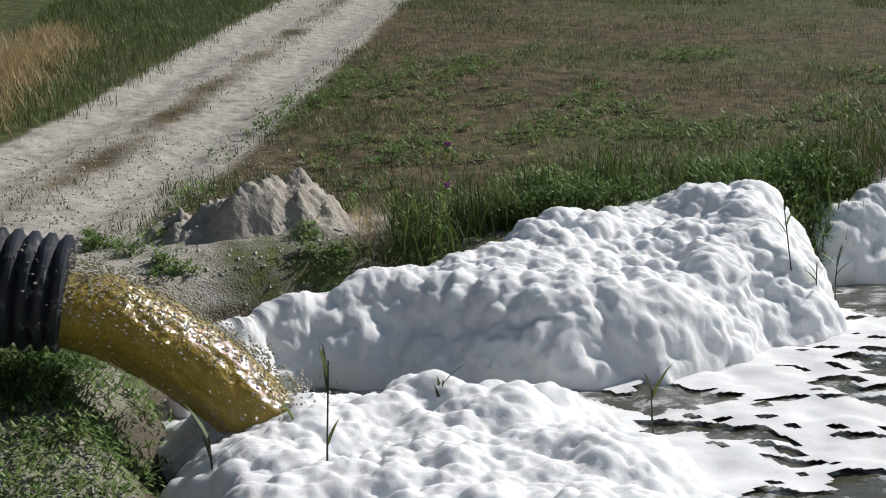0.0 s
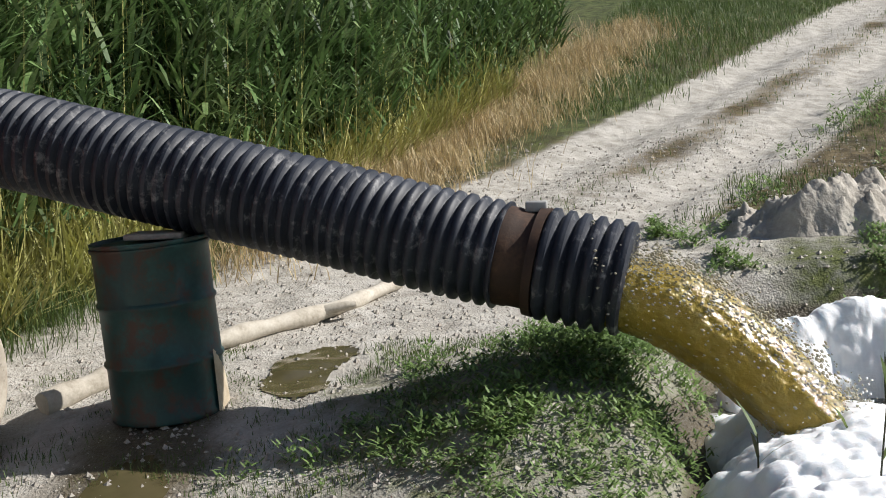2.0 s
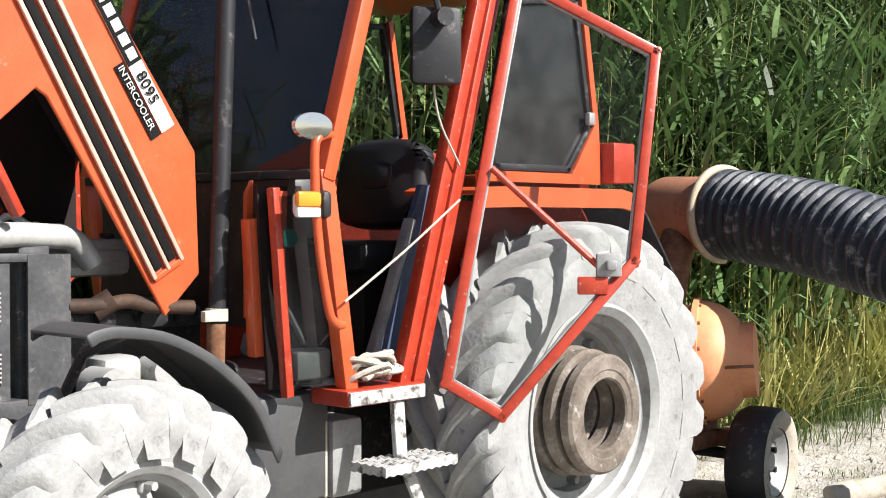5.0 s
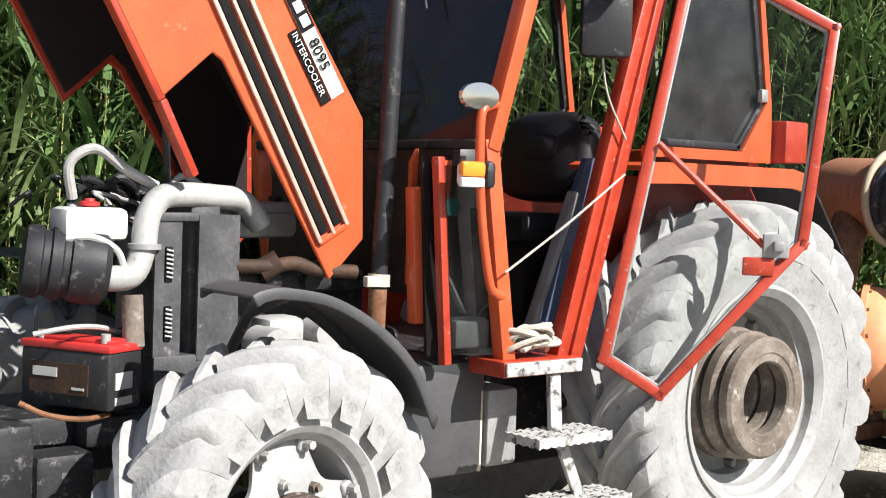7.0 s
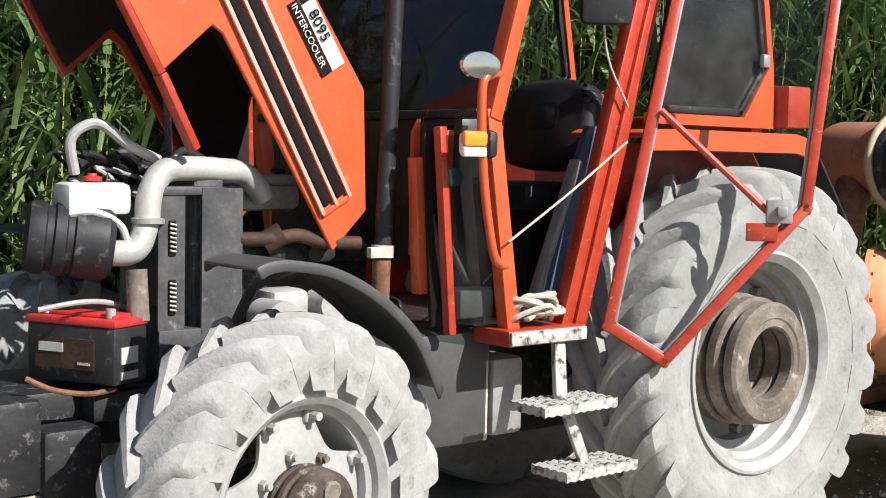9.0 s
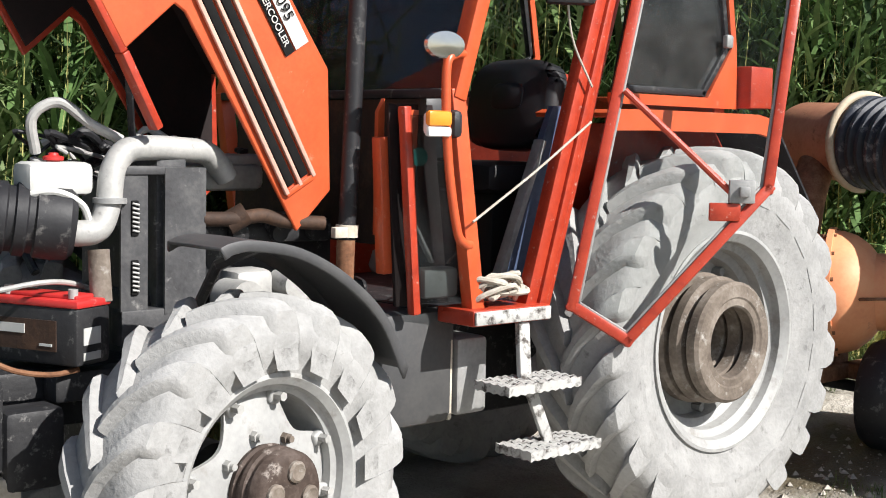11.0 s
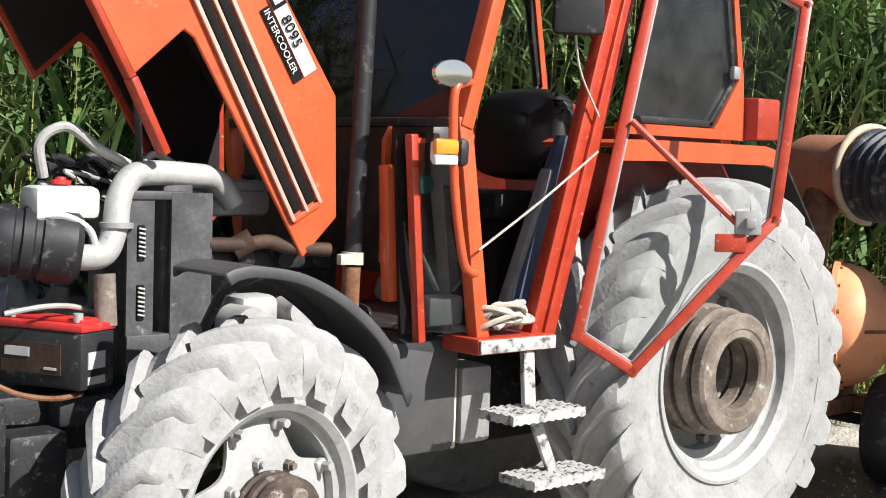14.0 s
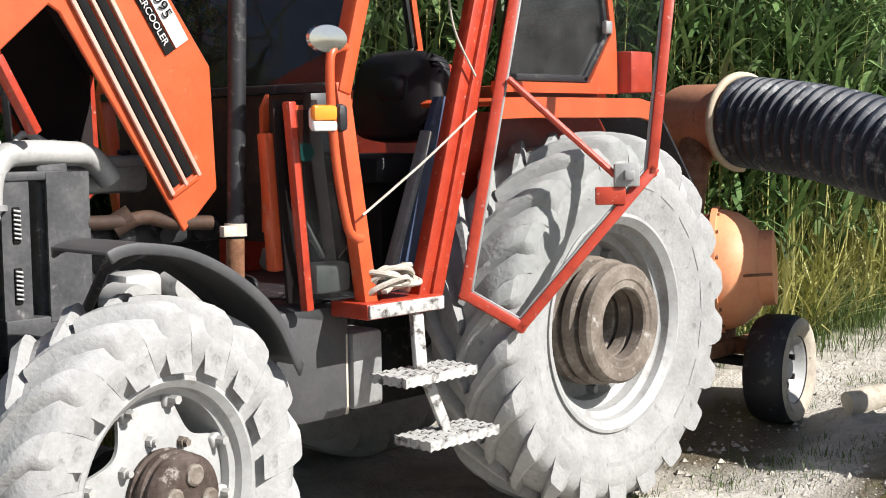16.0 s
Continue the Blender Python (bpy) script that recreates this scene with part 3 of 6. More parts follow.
def foam(name, poly, top, rim, seed, label, step=0.014):
    """A bank of suds heaped inside a ring, swollen outwards all over in billows of five sizes."""
    px, py = [p[0] for p in poly], [p[1] for p in poly]
    xs, ys = np.arange(min(px) - 0.3, max(px) + 0.3, step), np.arange(min(py) - 0.3, max(py) + 0.3, step)
    X, Y = np.meshgrid(xs, ys, indexing="ij")
    wx, wy = X + 0.3 * (lump(X, Y, seed, 2.2) - 0.5), Y + 0.3 * (lump(X, Y, seed + 1, 2.2) - 0.5)
    D = edge_dist(poly, wx, wy)
    d = np.clip(D / rim, 0, 1)
    Z = WATER - 0.06 + top(X, Y) * (1 - (1 - d) ** 1.9) * (0.56 + 0.34 * lump(X, Y, seed + 2, 1.3) + 0.14 * lump(X, Y, seed + 3, 3.0))
    gx, gy = np.gradient(Z, step)
    N = np.stack([-gx, -gy, np.ones_like(Z)], -1)
    N /= np.linalg.norm(N, axis=-1, keepdims=True)
    K = D > -0.03
    P, n = np.stack([X, Y, Z], -1)[K], N[K]
    ease = np.clip((D[K] + 0.03) / 0.12, 0, 1)[:, None]
    for k, (size, amp) in enumerate(((0.34, 0.11), (0.17, 0.065), (0.085, 0.036), (0.042, 0.018), (0.024, 0.009))):
        f = np.clip(1 - cells(P * (1, 1, 0.9), size, seed + 5 * k) ** 2, 0, 1) - 0.35
        mod = 0.55 + 0.9 * lump(P[:, 0], P[:, 1], seed + 40 + k, 2.5)
        P = P + n * (f * amp * mod)[:, None] * ease
    idx = -np.ones(X.shape, int)
    idx[K] = np.arange(K.sum())
    q = K[:-1, :-1] & K[1:, :-1] & K[1:, 1:] & K[:-1, 1:]
    ii, jj = np.nonzero(q)
    quads = np.stack([idx[ii, jj], idx[ii + 1, jj], idx[ii + 1, jj + 1], idx[ii, jj + 1]], -1)
    me = bpy.data.meshes.new(name)
    me.from_pydata(P.tolist(), [], quads.tolist())
    me.polygons.foreach_set("use_smooth", np.ones(len(quads), bool))
    me.materials.append(M_FOAM)
    return tagged(new(name, me), label, "foam", "foam banks")


FAR_FOAM = [(-2.7, 4.75), (-2.95, 5.5), (-2.55, 6.2), (-2.1, 6.75), (-1.85, 7.4), (-2.2, 7.9), (-2.7, 8.9), (-3.5, 9.35), (-4.15, 9.8), (-4.0, 10.4), (-3.8, 12.5), (-5.4, 12.5), (-5.35, 10.2), (-4.8, 8.2), (-4.0, 6.6), (-3.6, 5.3), (-3.1, 4.7)]
NEAR_FOAM = [(-2.0, 4.45), (-1.95, 4.8), (-1.75, 5.25), (-1.7, 5.9), (-1.65, 6.45), (-1.1, 6.65), (-0.4, 6.6), (0.6, 6.5), (1.6, 6.2), (1.9, 4.9), (0.4, 4.5), (-0.9, 4.45)]
foam("foam_bank", FAR_FOAM, lambda x, y: 0.6 + 0.3 * sstep(-2.3, -3.8, x) - 0.06 * sstep(7.5, 8.5, y) + 0.3 * np.exp(-((y - 9.25) / 0.4) ** 2) - 0.1 * sstep(9.8, 10.6, y), 0.58, 31, "thick white suds heaped along the far bank")
foam("foam_bank", NEAR_FOAM, lambda x, y: 0.42 + 0.0 * x, 0.6, 47, "low white suds heaped below the pipe outlet")


# ---- the discharge pipe, its drum and the jet ----
PIPE = curve_pts([(-1.86, 0.36, 1.685), (-1.82, 0.55, 1.68), (-1.72, 1.1, 1.60), (-1.6, 1.9, 1.40), (-1.5, 2.8, 1.17), (-1.41, 3.5, 0.985), (-1.33, 4.22, 0.825)], 40)


def along(pts, d):
    """The point and the direction d metres along a line of points."""
    for a, b in zip(pts, pts[1:]):
        l = (b - a).length
        if d <= l:
            return a + (b - a) * (d / l), (b - a).normalized()
        d -= l
    return pts[-1] + (pts[-1] - pts[-2]).normalized() * d, (pts[-1] - pts[-2]).normalized()


PIPE_LEN = sum((b - a).length for a, b in zip(PIPE, PIPE[1:]))


def ribbed(d0, d1, pitch, r, depth, n=40, per=6, r_in=None):
    """A corrugated length of the pipe."""
    pts, rs = [], []
    steps = int((d1 - d0) / pitch * per)
    for i in range(steps + 1):
        d = d0 + (d1 - d0) * i / steps
        ph = ((d - d0) / pitch) % 1
        k = 0.5 - 0.5 * math.cos(2 * math.pi * ph)
        pts.append(along(PIPE, d)[0])
        rs.append(r - depth + depth * min(1, 1.5 * k))
    bm = tube(B(), pts, rs, n, r_in is None)
    if r_in:
        inner = [p for p in pts]
        tube(bm, inner[::-1], [r_in] * len(inner), n, False)
        bm.verts.ensure_lookup_table()
        m = len(pts) * n
        last, first = list(bm.verts)[m - n:m], list(bm.verts)[m:m + n]
        bmesh.ops.bridge_loops(bm, edges=[e for e in bm.edges if e.is_boundary and e.verts[0] in set(last + first)])
    return bm


def build_pipe():
    p = thing("discharge_pipe", "black corrugated plastic pipe dusted grey, resting on a drum", "pipe", at=(0, 0, 0))
    part("hose", ribbed(0.1, PIPE_LEN - 0.6, 0.064, 0.252, 0.03), M_HOSE, p, "", True, 60)
    a, d = along(PIPE, PIPE_LEN - 0.62)
    part("steel_sleeve", lathe(B(), a, d, [(0.2, 0), (0.232, 0.01), (0.232, 0.07), (0.226, 0.08), (0.226, 0.19), (0.2, 0.2)], 40), M_RUSTSHADE, p, "dark brown rusty steel joining sleeve")
    a, d = along(PIPE, PIPE_LEN - 0.46)
    part("clamp", lathe(B(), a, d, [(0.225, 0), (0.252, 0.003), (0.256, 0.045), (0.225, 0.05)], 40), M_RUSTSHADE, p, "bent rusty clamp band")
    lug = box(B(), a + Vector((0.0, 0.03, 0.25)), (0.06, 0.1, 0.05), 0.008)
    part("clamp_lug", lug, M_ALU, p)
    part("end_hose", ribbed(PIPE_LEN - 0.42, PIPE_LEN - 0.01, 0.07, 0.262, 0.032, 40, 6, 0.21), M_HOSE, p, "ribbed open end piece", True, 60)
    a, d = along(PIPE, 0.09)
    ring = B()
    _, r, q = frame_of(d)
    tube(ring, [a + (r * math.cos(-2.3 + 0.13 * k) + q * math.sin(-2.3 + 0.13 * k)) * 0.255 for k in range(37)], 0.024, 8)
    part("end_flange", ring, M_FLANGESUN, p, "chipped yellowish flange ring")


build_pipe()


def build_drum():
    c = Vector((-1.52, 1.93, zat(-1.5, 1.95) - 0.02))
    d = thing("oil_drum", "dark green steel drum, rusted and scratched, standing in mud", "drum", at=(0, 0, 0))
    prof = [(0.262, 0), (0.285, 0.008), (0.29, 0.03)]
    for z0, z1 in ((0.03, 0.29), (0.29, 0.58), (0.58, 0.855)):
        prof += [(0.282, z0 + 0.015), (0.282, z1 - 0.022), (0.293, z1 - 0.008), (0.293, z1 + 0.004)]
    prof += [(0.284, 0.86), (0.292, 0.875), (0.29, 0.885), (0.272, 0.885), (0.27, 0.868), (0.02, 0.868)]
    bm = lathe(B(), c, (0.02, -0.045, 1), prof, 56)
    for v in bm.verts:
        k = noise.noise(v.co * 3.1)
        v.co += Vector((v.co.x - c.x, v.co.y - c.y, 0)) * 0.025 * k
    part("body", bm, M_DRUM, d)
    # pale strip low on the right edge, painted as the sunlit sliver
    band = B()
    for k in range(10):
        a0 = radians(72 + k * 5)
        a1 = radians(77 + k * 5)
        h0 = 0.34 - 0.03 * k
        r = 0.2945
        pts = [c + Vector((r * math.cos(a0), r * math.sin(a0) - 0.0, 0.03)), c + Vector((r * math.cos(a1), r * math.sin(a1), 0.03)), c + Vector((r * math.cos(a1), r * math.sin(a1) - 0.012, max(0.1, h0 - 0.02))), c + Vector((r * math.cos(a0), r * math.sin(a0) - 0.012, max(0.1, h0)))]
        band.faces.new([band.verts.new(q) for q in pts])
    part("worn_patch", band, M_FLANGESUN, d, "pale patch painted as the drum's sunlit edge")
    pad = box(B(), c + Vector((-0.02, 0.0, 0.892)), (0.2, 0.3, 0.03), 0.008)
    part("packing_board", pad, M_WOOD, d, "pale board under the pipe")


build_drum()


def build_log():
    line = [(-1.62, 1.2), (-2.08, 1.53), (-2.64, 1.92), (-3.23, 2.36), (-3.85, 2.66)]
    pts = curve_pts([Vector((x, y, zat(x, y) + 0.05)) for x, y in line], 9)
    bm = tube(B(), pts, [0.068 - 0.024 * k / (len(pts) - 1) + 0.008 * math.sin(k * 1.1) for k in range(len(pts))], 14)
    for v in bm.verts:
        v.co += noise.noise_vector(v.co * 6) * 0.014 + noise.noise_vector(v.co * 22) * 0.005
    log = tagged(part("log", bm, M_WOOD), "long bleached wooden pole lying in mud behind the drum", "log")
    fork = Vector((-3.15, 2.3, zat(-3.15, 2.3) + 0.06))
    part("branch_stub", tube(B(), [fork, fork + Vector((-0.02, 0.13, 0.03)), fork + Vector((-0.06, 0.22, 0.035))], [0.04, 0.032, 0.022], 10), M_WOOD, log)


build_log()


def build_mound():
    n, m = 130, 130
    bm = B()
    cx, cy = -4.95, 5.55
    grid = []
    for i in range(n):
        row = []
        for j in range(m):
            x, y = cx + (i / (n - 1) - 0.5) * 2.0, cy + (j / (m - 1) - 0.5) * 2.3
            wob = noise.noise(Vector((x * 1.3, y * 1.3, 4))) * 0.35
            r = math.hypot((x - cx + wob) / 0.62, (y - cy + wob) / 0.78)
            h = 0.34 * max(0.0, 1 - r ** 1.3) + 0.1 * math.exp(-((x - cx + 0.1) / 0.4) ** 2 - ((y - cy - 0.5) / 0.45) ** 2)
            q = Vector((x * 3.1, y * 3.1, 1))
            k = min(1, h / 0.12)
            h += k * (0.14 * noise.noise(q) + 0.1 * noise.noise(q * 2.3) + 0.06 * abs(noise.noise(q * 5)) + 0.03 * noise.noise(q * 11) + 0.02 * noise.noise(q * 23))
            row.append(bm.verts.new((x, y, zat(x, y) - 0.03 + h - (0.05 if r > 1.1 else 0))))
        grid.append(row)
    for i in range(n - 1):
        for j in range(m - 1):
            bm.faces.new((grid[i][j], grid[i + 1][j], grid[i + 1][j + 1], grid[i][j + 1]))
    tagged(part("silt_mound", bm, M_MOUND, None, "", True, 70), "heap of pale crumbly dug silt beside the track", "mound", "", "structure")


build_mound()


def jet_path(s):
    """The middle of the jet, s from 0 at the outlet to 1 at the water."""
    return Vector((-1.33 + 0.05 * s, 4.1 + 1.0 * s, 0.815 - 0.26 * s - 0.5 * s * s))


def build_jet():
    j = thing("water_jet", "yellow murky water pouring from the pipe into suds", "water jet", at=(0, 0, 0))
    n, m = 96, 70
    bm = B()
    rings = []
    for i in range(m):
        s = i / (m - 1)
        c = jet_path(s)
        d = (jet_path(s + 0.01) - jet_path(s - 0.01)).normalized()
        side = Vector((1, 0, 0))
        up = side.cross(d).normalized()
        ring = []
        for k in range(n):
            a = 2 * math.pi * k / n
            w, h = 0.195 + 0.04 * s, 0.195 - 0.03 * s
            top = math.sin(a)
            q = Vector((math.cos(a) * 2.2, top * 2.2, s * 1.1 + 2))
            r = 1 + (0.04 + 0.08 * s) * noise.noise(Vector((q.x, q.y, q.z * 2.5))) + (0.03 + 0.04 * s) * noise.noise(Vector((q.x * 3, q.y * 3, q.z * 12))) + 0.03 * noise.noise(Vector((q.x * 6, q.y * 6, q.z * 30))) + 0.02 * noise.noise(Vector((q.x * 12, q.y * 12, q.z * 60)))
            if top > 0 and s < 0.25:
                r *= 1 - 0.4 * (1 - s / 0.25) * top
            ring.append(bm.verts.new(c + side * math.cos(a) * w * r + up * top * h * r))
        rings.append(ring)
    for r0, r1 in zip(rings, rings[1:]):
        for k in range(n):
            bm.faces.new((r0[k], r0[(k + 1) % n], r1[(k + 1) % n], r1[k]))
    bm.faces.new(rings[0][::-1])
    part("stream", bm, M_JET, j, "", True, 180)
    rng = random.Random(9)
    pieces = []
    for p in range(9):
        bm = B()
        for k in range(420):
            s = rng.uniform(-0.12, 0.12)
            a = rng.gauss(1.15, 0.75)
            rad = rng.choice((0.19, 0.2, 0.205, 0.21, 0.22, 0.23, 0.26))
            c = Vector((math.cos(a) * rad, s * 0.9, math.sin(a) * rad * 0.95 + 0.0 - 0.35 * s))
            size = 0.0018 + 0.0055 * rng.random() ** 2
            vs = bmesh.ops.create_icosphere(bm, subdivisions=1, radius=size)["verts"]
            for v in vs:
                v.co = Vector((v.co.x, v.co.y * rng.uniform(1, 2), v.co.z)) + c
        pieces.append(tagged(part("spray", bm, M_SPRAY, j, "glittering drops", True, 180), kind="stuff"))
    return pieces


SPRAY = build_jet()


def build_splash():
    rng = random.Random(19)
    t = thing("splash", "white churning splash where the jet meets the water", "splash")
    res = []
    for p in range(4):
        bm = B()
        for k in range(320):
            a, r = rng.uniform(0, 6.28), 0.34 * rng.random() ** 0.7
            h = 0.02 + rng.random() ** 2.2 * 0.3 * (1.25 - r)
            s = rng.uniform(0.003, 0.01) * (1.3 - h * 2)
            vs = bmesh.ops.create_icosphere(bm, subdivisions=1, radius=max(0.003, s))["verts"]
            for v in vs:
                v.co = v.co + Vector((r * math.cos(a), r * math.sin(a) * 0.9, h))
        res.append(tagged(part("spray", bm, M_SPRAY if p % 2 else M_FOAM, t, "", True, 180), kind="stuff"))
    return res


SPLASH = build_splash()


# ---- the tractor ----
def copy_part(ob, m):
    o = ob.copy()
    scene.collection.objects.link(o)
    o.matrix_basis = m
    for c in ob.children:
        k = c.copy()
        scene.collection.objects.link(k)
        k.parent = o
    return o


def tyre_mesh(R, W, rim, lug_h):
    h = W / 2
    prof = [(rim - 0.005, -h * 0.72), (rim + 0.012, -h * 0.8), (rim + 0.03, -h * 0.78), (rim + (R - rim) * 0.3, -h * 0.97), (rim + (R - rim) * 0.55, -h * 1.02), (R - lug_h - 0.06, -h * 0.98), (R - lug_h - 0.012, -h * 0.84), (R - lug_h, -h * 0.4), (R - lug_h, h * 0.4), (R - lug_h - 0.012, h * 0.84), (R - lug_h - 0.06, h * 0.98), (rim + (R - rim) * 0.55, h * 1.02), (rim + (R - rim) * 0.3, h * 0.97), (rim + 0.03, h * 0.78), (rim + 0.012, h * 0.8), (rim - 0.005, h * 0.72)]
    bm = lathe(B(), (0, 0, 0), (0, 1, 0), prof, 72, True)
    bmesh.ops.recalc_face_normals(bm, faces=bm.faces)
    return bm


def lug_mesh(R, W, lug_h, side):
    """One slanting tread bar that runs from the middle of the tyre over its shoulder."""
    bm, h, rows = B(), W / 2, []
    for yy, da, rt, wd in ((-0.03, -0.02, -0.004, 0.45), (0.1, 0.05, 0.0, 0.5), (0.3, 0.14, 0.0, 0.55), (0.55, 0.22, -0.003, 0.62), (0.75, 0.285, -0.008, 0.7), (0.88, 0.325, -0.018, 0.8), (0.96, 0.35, -0.042, 0.92), (0.995, 0.375, -0.085, 0.98), (1.0, 0.4, -0.135, 0.95)):
        hw = wd * 0.058 / R * (R / 0.83) ** 0.6
        a = da * (W / R) / 0.55
        low, tip = R - lug_h - 0.02 + min(0, rt) * 1.2, R + rt
        proud = {0.96: 0.01, 0.995: 0.006, 1.0: -0.003}.get(yy, 0.0)
        ring = []
        for da2, rr in ((-hw * 1.55, low), (-hw * 1.1, tip - 0.012), (-hw * 0.76, tip), (hw * 0.76, tip), (hw * 1.1, tip - 0.012), (hw * 1.55, low)):
            ring.append(bm.verts.new((math.cos(a + da2) * rr, side * (yy * h + (proud if rr > low else 0)), math.sin(a + da2) * rr)))
        rows.append(ring)
    for r0, r1 in zip(rows, rows[1:]):
        for q in range(5):
            bm.faces.new((r0[q], r0[q + 1], r1[q + 1], r1[q]))
    bm.faces.new(rows[0])
    bm.faces.new(rows[-1][::-1])
    bmesh.ops.recalc_face_normals(bm, faces=bm.faces)
    return bm


def front_disc(rim, h):
    """The dished wheel plate, with four lens-shaped openings cut from its edge."""
    bm, n, rows = B(), 96, []
    for under in (0, 1):
        for f in ((0.0, 0.15, 0.35, 0.6, 0.85, 1.0) if not under else (1.0, 0.85, 0.6, 0.35, 0.15, 0.0)):
            ring = []
            for k in range(n):
                a = 2 * math.pi * k / n
                off = (math.degrees(a) - 65 + 45) % 90 - 45
                edge = rim - 0.046 - 0.085 * max(0.0, 1 - (off / 25) ** 2)
                r = 0.06 + (edge - 0.06) * f
                y = h * 0.5 - h * 0.2 * max(0.0, (r - 0.15) / (rim - 0.2)) ** 1.6 - 0.014 * under
                ring.append(bm.verts.new((r * math.cos(a), y, r * math.sin(a))))
            rows.append(ring)
    for r0, r1 in zip(rows, rows[1:] + rows[:1]):
        for k in range(n):
            bm.faces.new((r0[k], r0[(k + 1) % n], r1[(k + 1) % n], r1[k]))
    bmesh.ops.recalc_face_normals(bm, faces=bm.faces)
    return bm


def wheel(kind, R, W, rim, lugs, lug_h, parent):
    """A wheel on the y axis, its outside towards +y."""
    h = W / 2
    if kind == "rear":
        prof = [(rim, -h * 0.85), (rim + 0.02, -h * 0.82), (rim - 0.03, -h * 0.6), (rim - 0.05, 0), (rim - 0.035, h * 0.55), (rim - 0.012, h * 0.66), (rim + 0.018, h * 0.78), (rim + 0.022, h * 0.83), (rim + 0.008, h * 0.84), (rim - 0.026, h * 0.72), (rim - 0.032, h * 0.55), (rim - 0.062, h * 0.5), (rim - 0.066, h * 0.28), (rim - 0.1, h * 0.22), (rim - 0.106, -h * 0.08), (rim - 0.16, -h * 0.14), (0.2, -h * 0.2), (0.19, -h * 0.02), (0.05, 0)]
    else:
        prof = [(rim, -h * 0.85), (rim + 0.018, -h * 0.82), (rim - 0.03, -h * 0.5), (rim - 0.035, h * 0.5), (rim + 0.01, h * 0.74), (rim + 0.018, h * 0.8), (rim + 0.004, h * 0.82), (rim - 0.02, h * 0.7), (rim - 0.026, h * 0.55), (rim - 0.045, h * 0.5), (rim - 0.05, -h * 0.5), (rim - 0.02, -h * 0.82)]
    w = part("wheel", lathe(B(), (0, 0, 0), (0, 1, 0), prof, 72, kind == "front"), M_RIM, parent, "dust-caked silver wheel rim", True, 28)
    part("tyre", tyre_mesh(R, W, rim, lug_h), M_DUSTY, w, "tyre caked in pale grey dust", True, 55)
    for side in (-1, 1):
        first = part("tread_lug", lug_mesh(R, W, lug_h, side), M_DUSTY, w, "", True, 40)
        for k in range(lugs):
            ob = first if k == 0 else new("tread_lug", first.data)
            ob.parent = w
            ob.rotation_euler = (0, -2 * math.pi * (k + (0.5 if side > 0 else 0)) / lugs, 0)
    if kind == "rear":
        for y0, r0 in ((0.0, 0.285), (0.085, 0.275), (0.165, 0.26)):
            part("wheel_weight", lathe(B(), (0, y0, 0), (0, 1, 0), [(0.15, 0), (r0 - 0.012, 0), (r0, 0.01), (r0, 0.05), (r0 - 0.014, 0.064), (0.196, 0.066), (0.188, 0.06), (0.16, 0.06), (0.152, 0.052)], 56, True), M_HUB, w, "scuffed brown wheel weight", True, 22)
        part("axle_cap", lathe(B(), (0, -0.04, 0), (0, 1, 0), [(0.146, 0), (0.146, 0.03), (0.125, 0.034), (0.12, 0.012), (0.085, 0.012), (0.08, 0.05), (0.04, 0.055), (0.01, 0.055)], 32), M_RIM, w, "", True, 25)
        for k in range(8):
            a = 2 * math.pi * k / 8
            bm = rod(B(), (0.33 * math.cos(a), -0.03, 0.33 * math.sin(a)), (0.33 * math.cos(a), 0.02, 0.33 * math.sin(a)), 0.02, 6)
            part("wheel_nut", bm, M_STEEL, w)
    else:
        part("wheel_plate", front_disc(rim, h), M_RIM, w, "pale dusty wheel plate with openings at its edge", True, 40)
        part("hub", lathe(B(), (0, h * 0.5, 0), (0, 1, 0), [(0.135, 0), (0.14, 0.02), (0.131, 0.026), (0.131, 0.04), (0.139, 0.046), (0.138, 0.062), (0.129, 0.068), (0.129, 0.082), (0.136, 0.088), (0.133, 0.115), (0.12, 0.13), (0.1, 0.132), (0.05, 0.135)], 40), M_HUBDARK, w, "scuffed dark brown planetary hub")
        for k in range(4):
            a = 2 * math.pi * (k + 0.4) / 4
            part("hub_cap", lathe(B(), (0.072 * math.cos(a), h * 0.5 + 0.125, 0.072 * math.sin(a)), (0, 1, 0), [(0.034, 0), (0.034, 0.018), (0.026, 0.024), (0.016, 0.02), (0.005, 0.02)], 14), M_HUB, w)
        for k in range(8):
            a = 2 * math.pi * (k + 0.3) / 8
            part("wheel_nut", rod(rod(B(), (0.168 * math.cos(a), h * 0.44, 0.168 * math.sin(a)), (0.168 * math.cos(a), h * 0.44 + 0.03, 0.168 * math.sin(a)), 0.018, 6), (0.168 * math.cos(a), h * 0.46, 0.168 * math.sin(a)), (0.168 * math.cos(a), h * 0.44 + 0.045, 0.168 * math.sin(a)), 0.011, 10), M_HUB if k % 3 == 0 else M_ALU, w)
        for k in range(8):
            a = radians(65 + 90 * (k // 2) + (27 if k % 2 else -27))
            c = Vector(((rim - 0.06) * math.cos(a), h * 0.36, (rim - 0.06) * math.sin(a)))
            part("rim_clamp", box(B(), c, (0.055, 0.035, 0.045), 0.01, Matrix.Rotation(-a, 3, "Y")), M_RIM, w)
            part("clamp_bolt", rod(B(), c, c + Vector((0, 0.05, 0)), 0.015, 6), M_ALU, w)
    return w


TRACTOR = thing("tractor", "dusty orange-red farm tractor with raised hood and open door", "tractor")


def tr(name, bm, m, label="", smooth=True, sharp=35, parent=None):
    return part(name, bm, m, parent or TRACTOR, label, smooth, sharp)


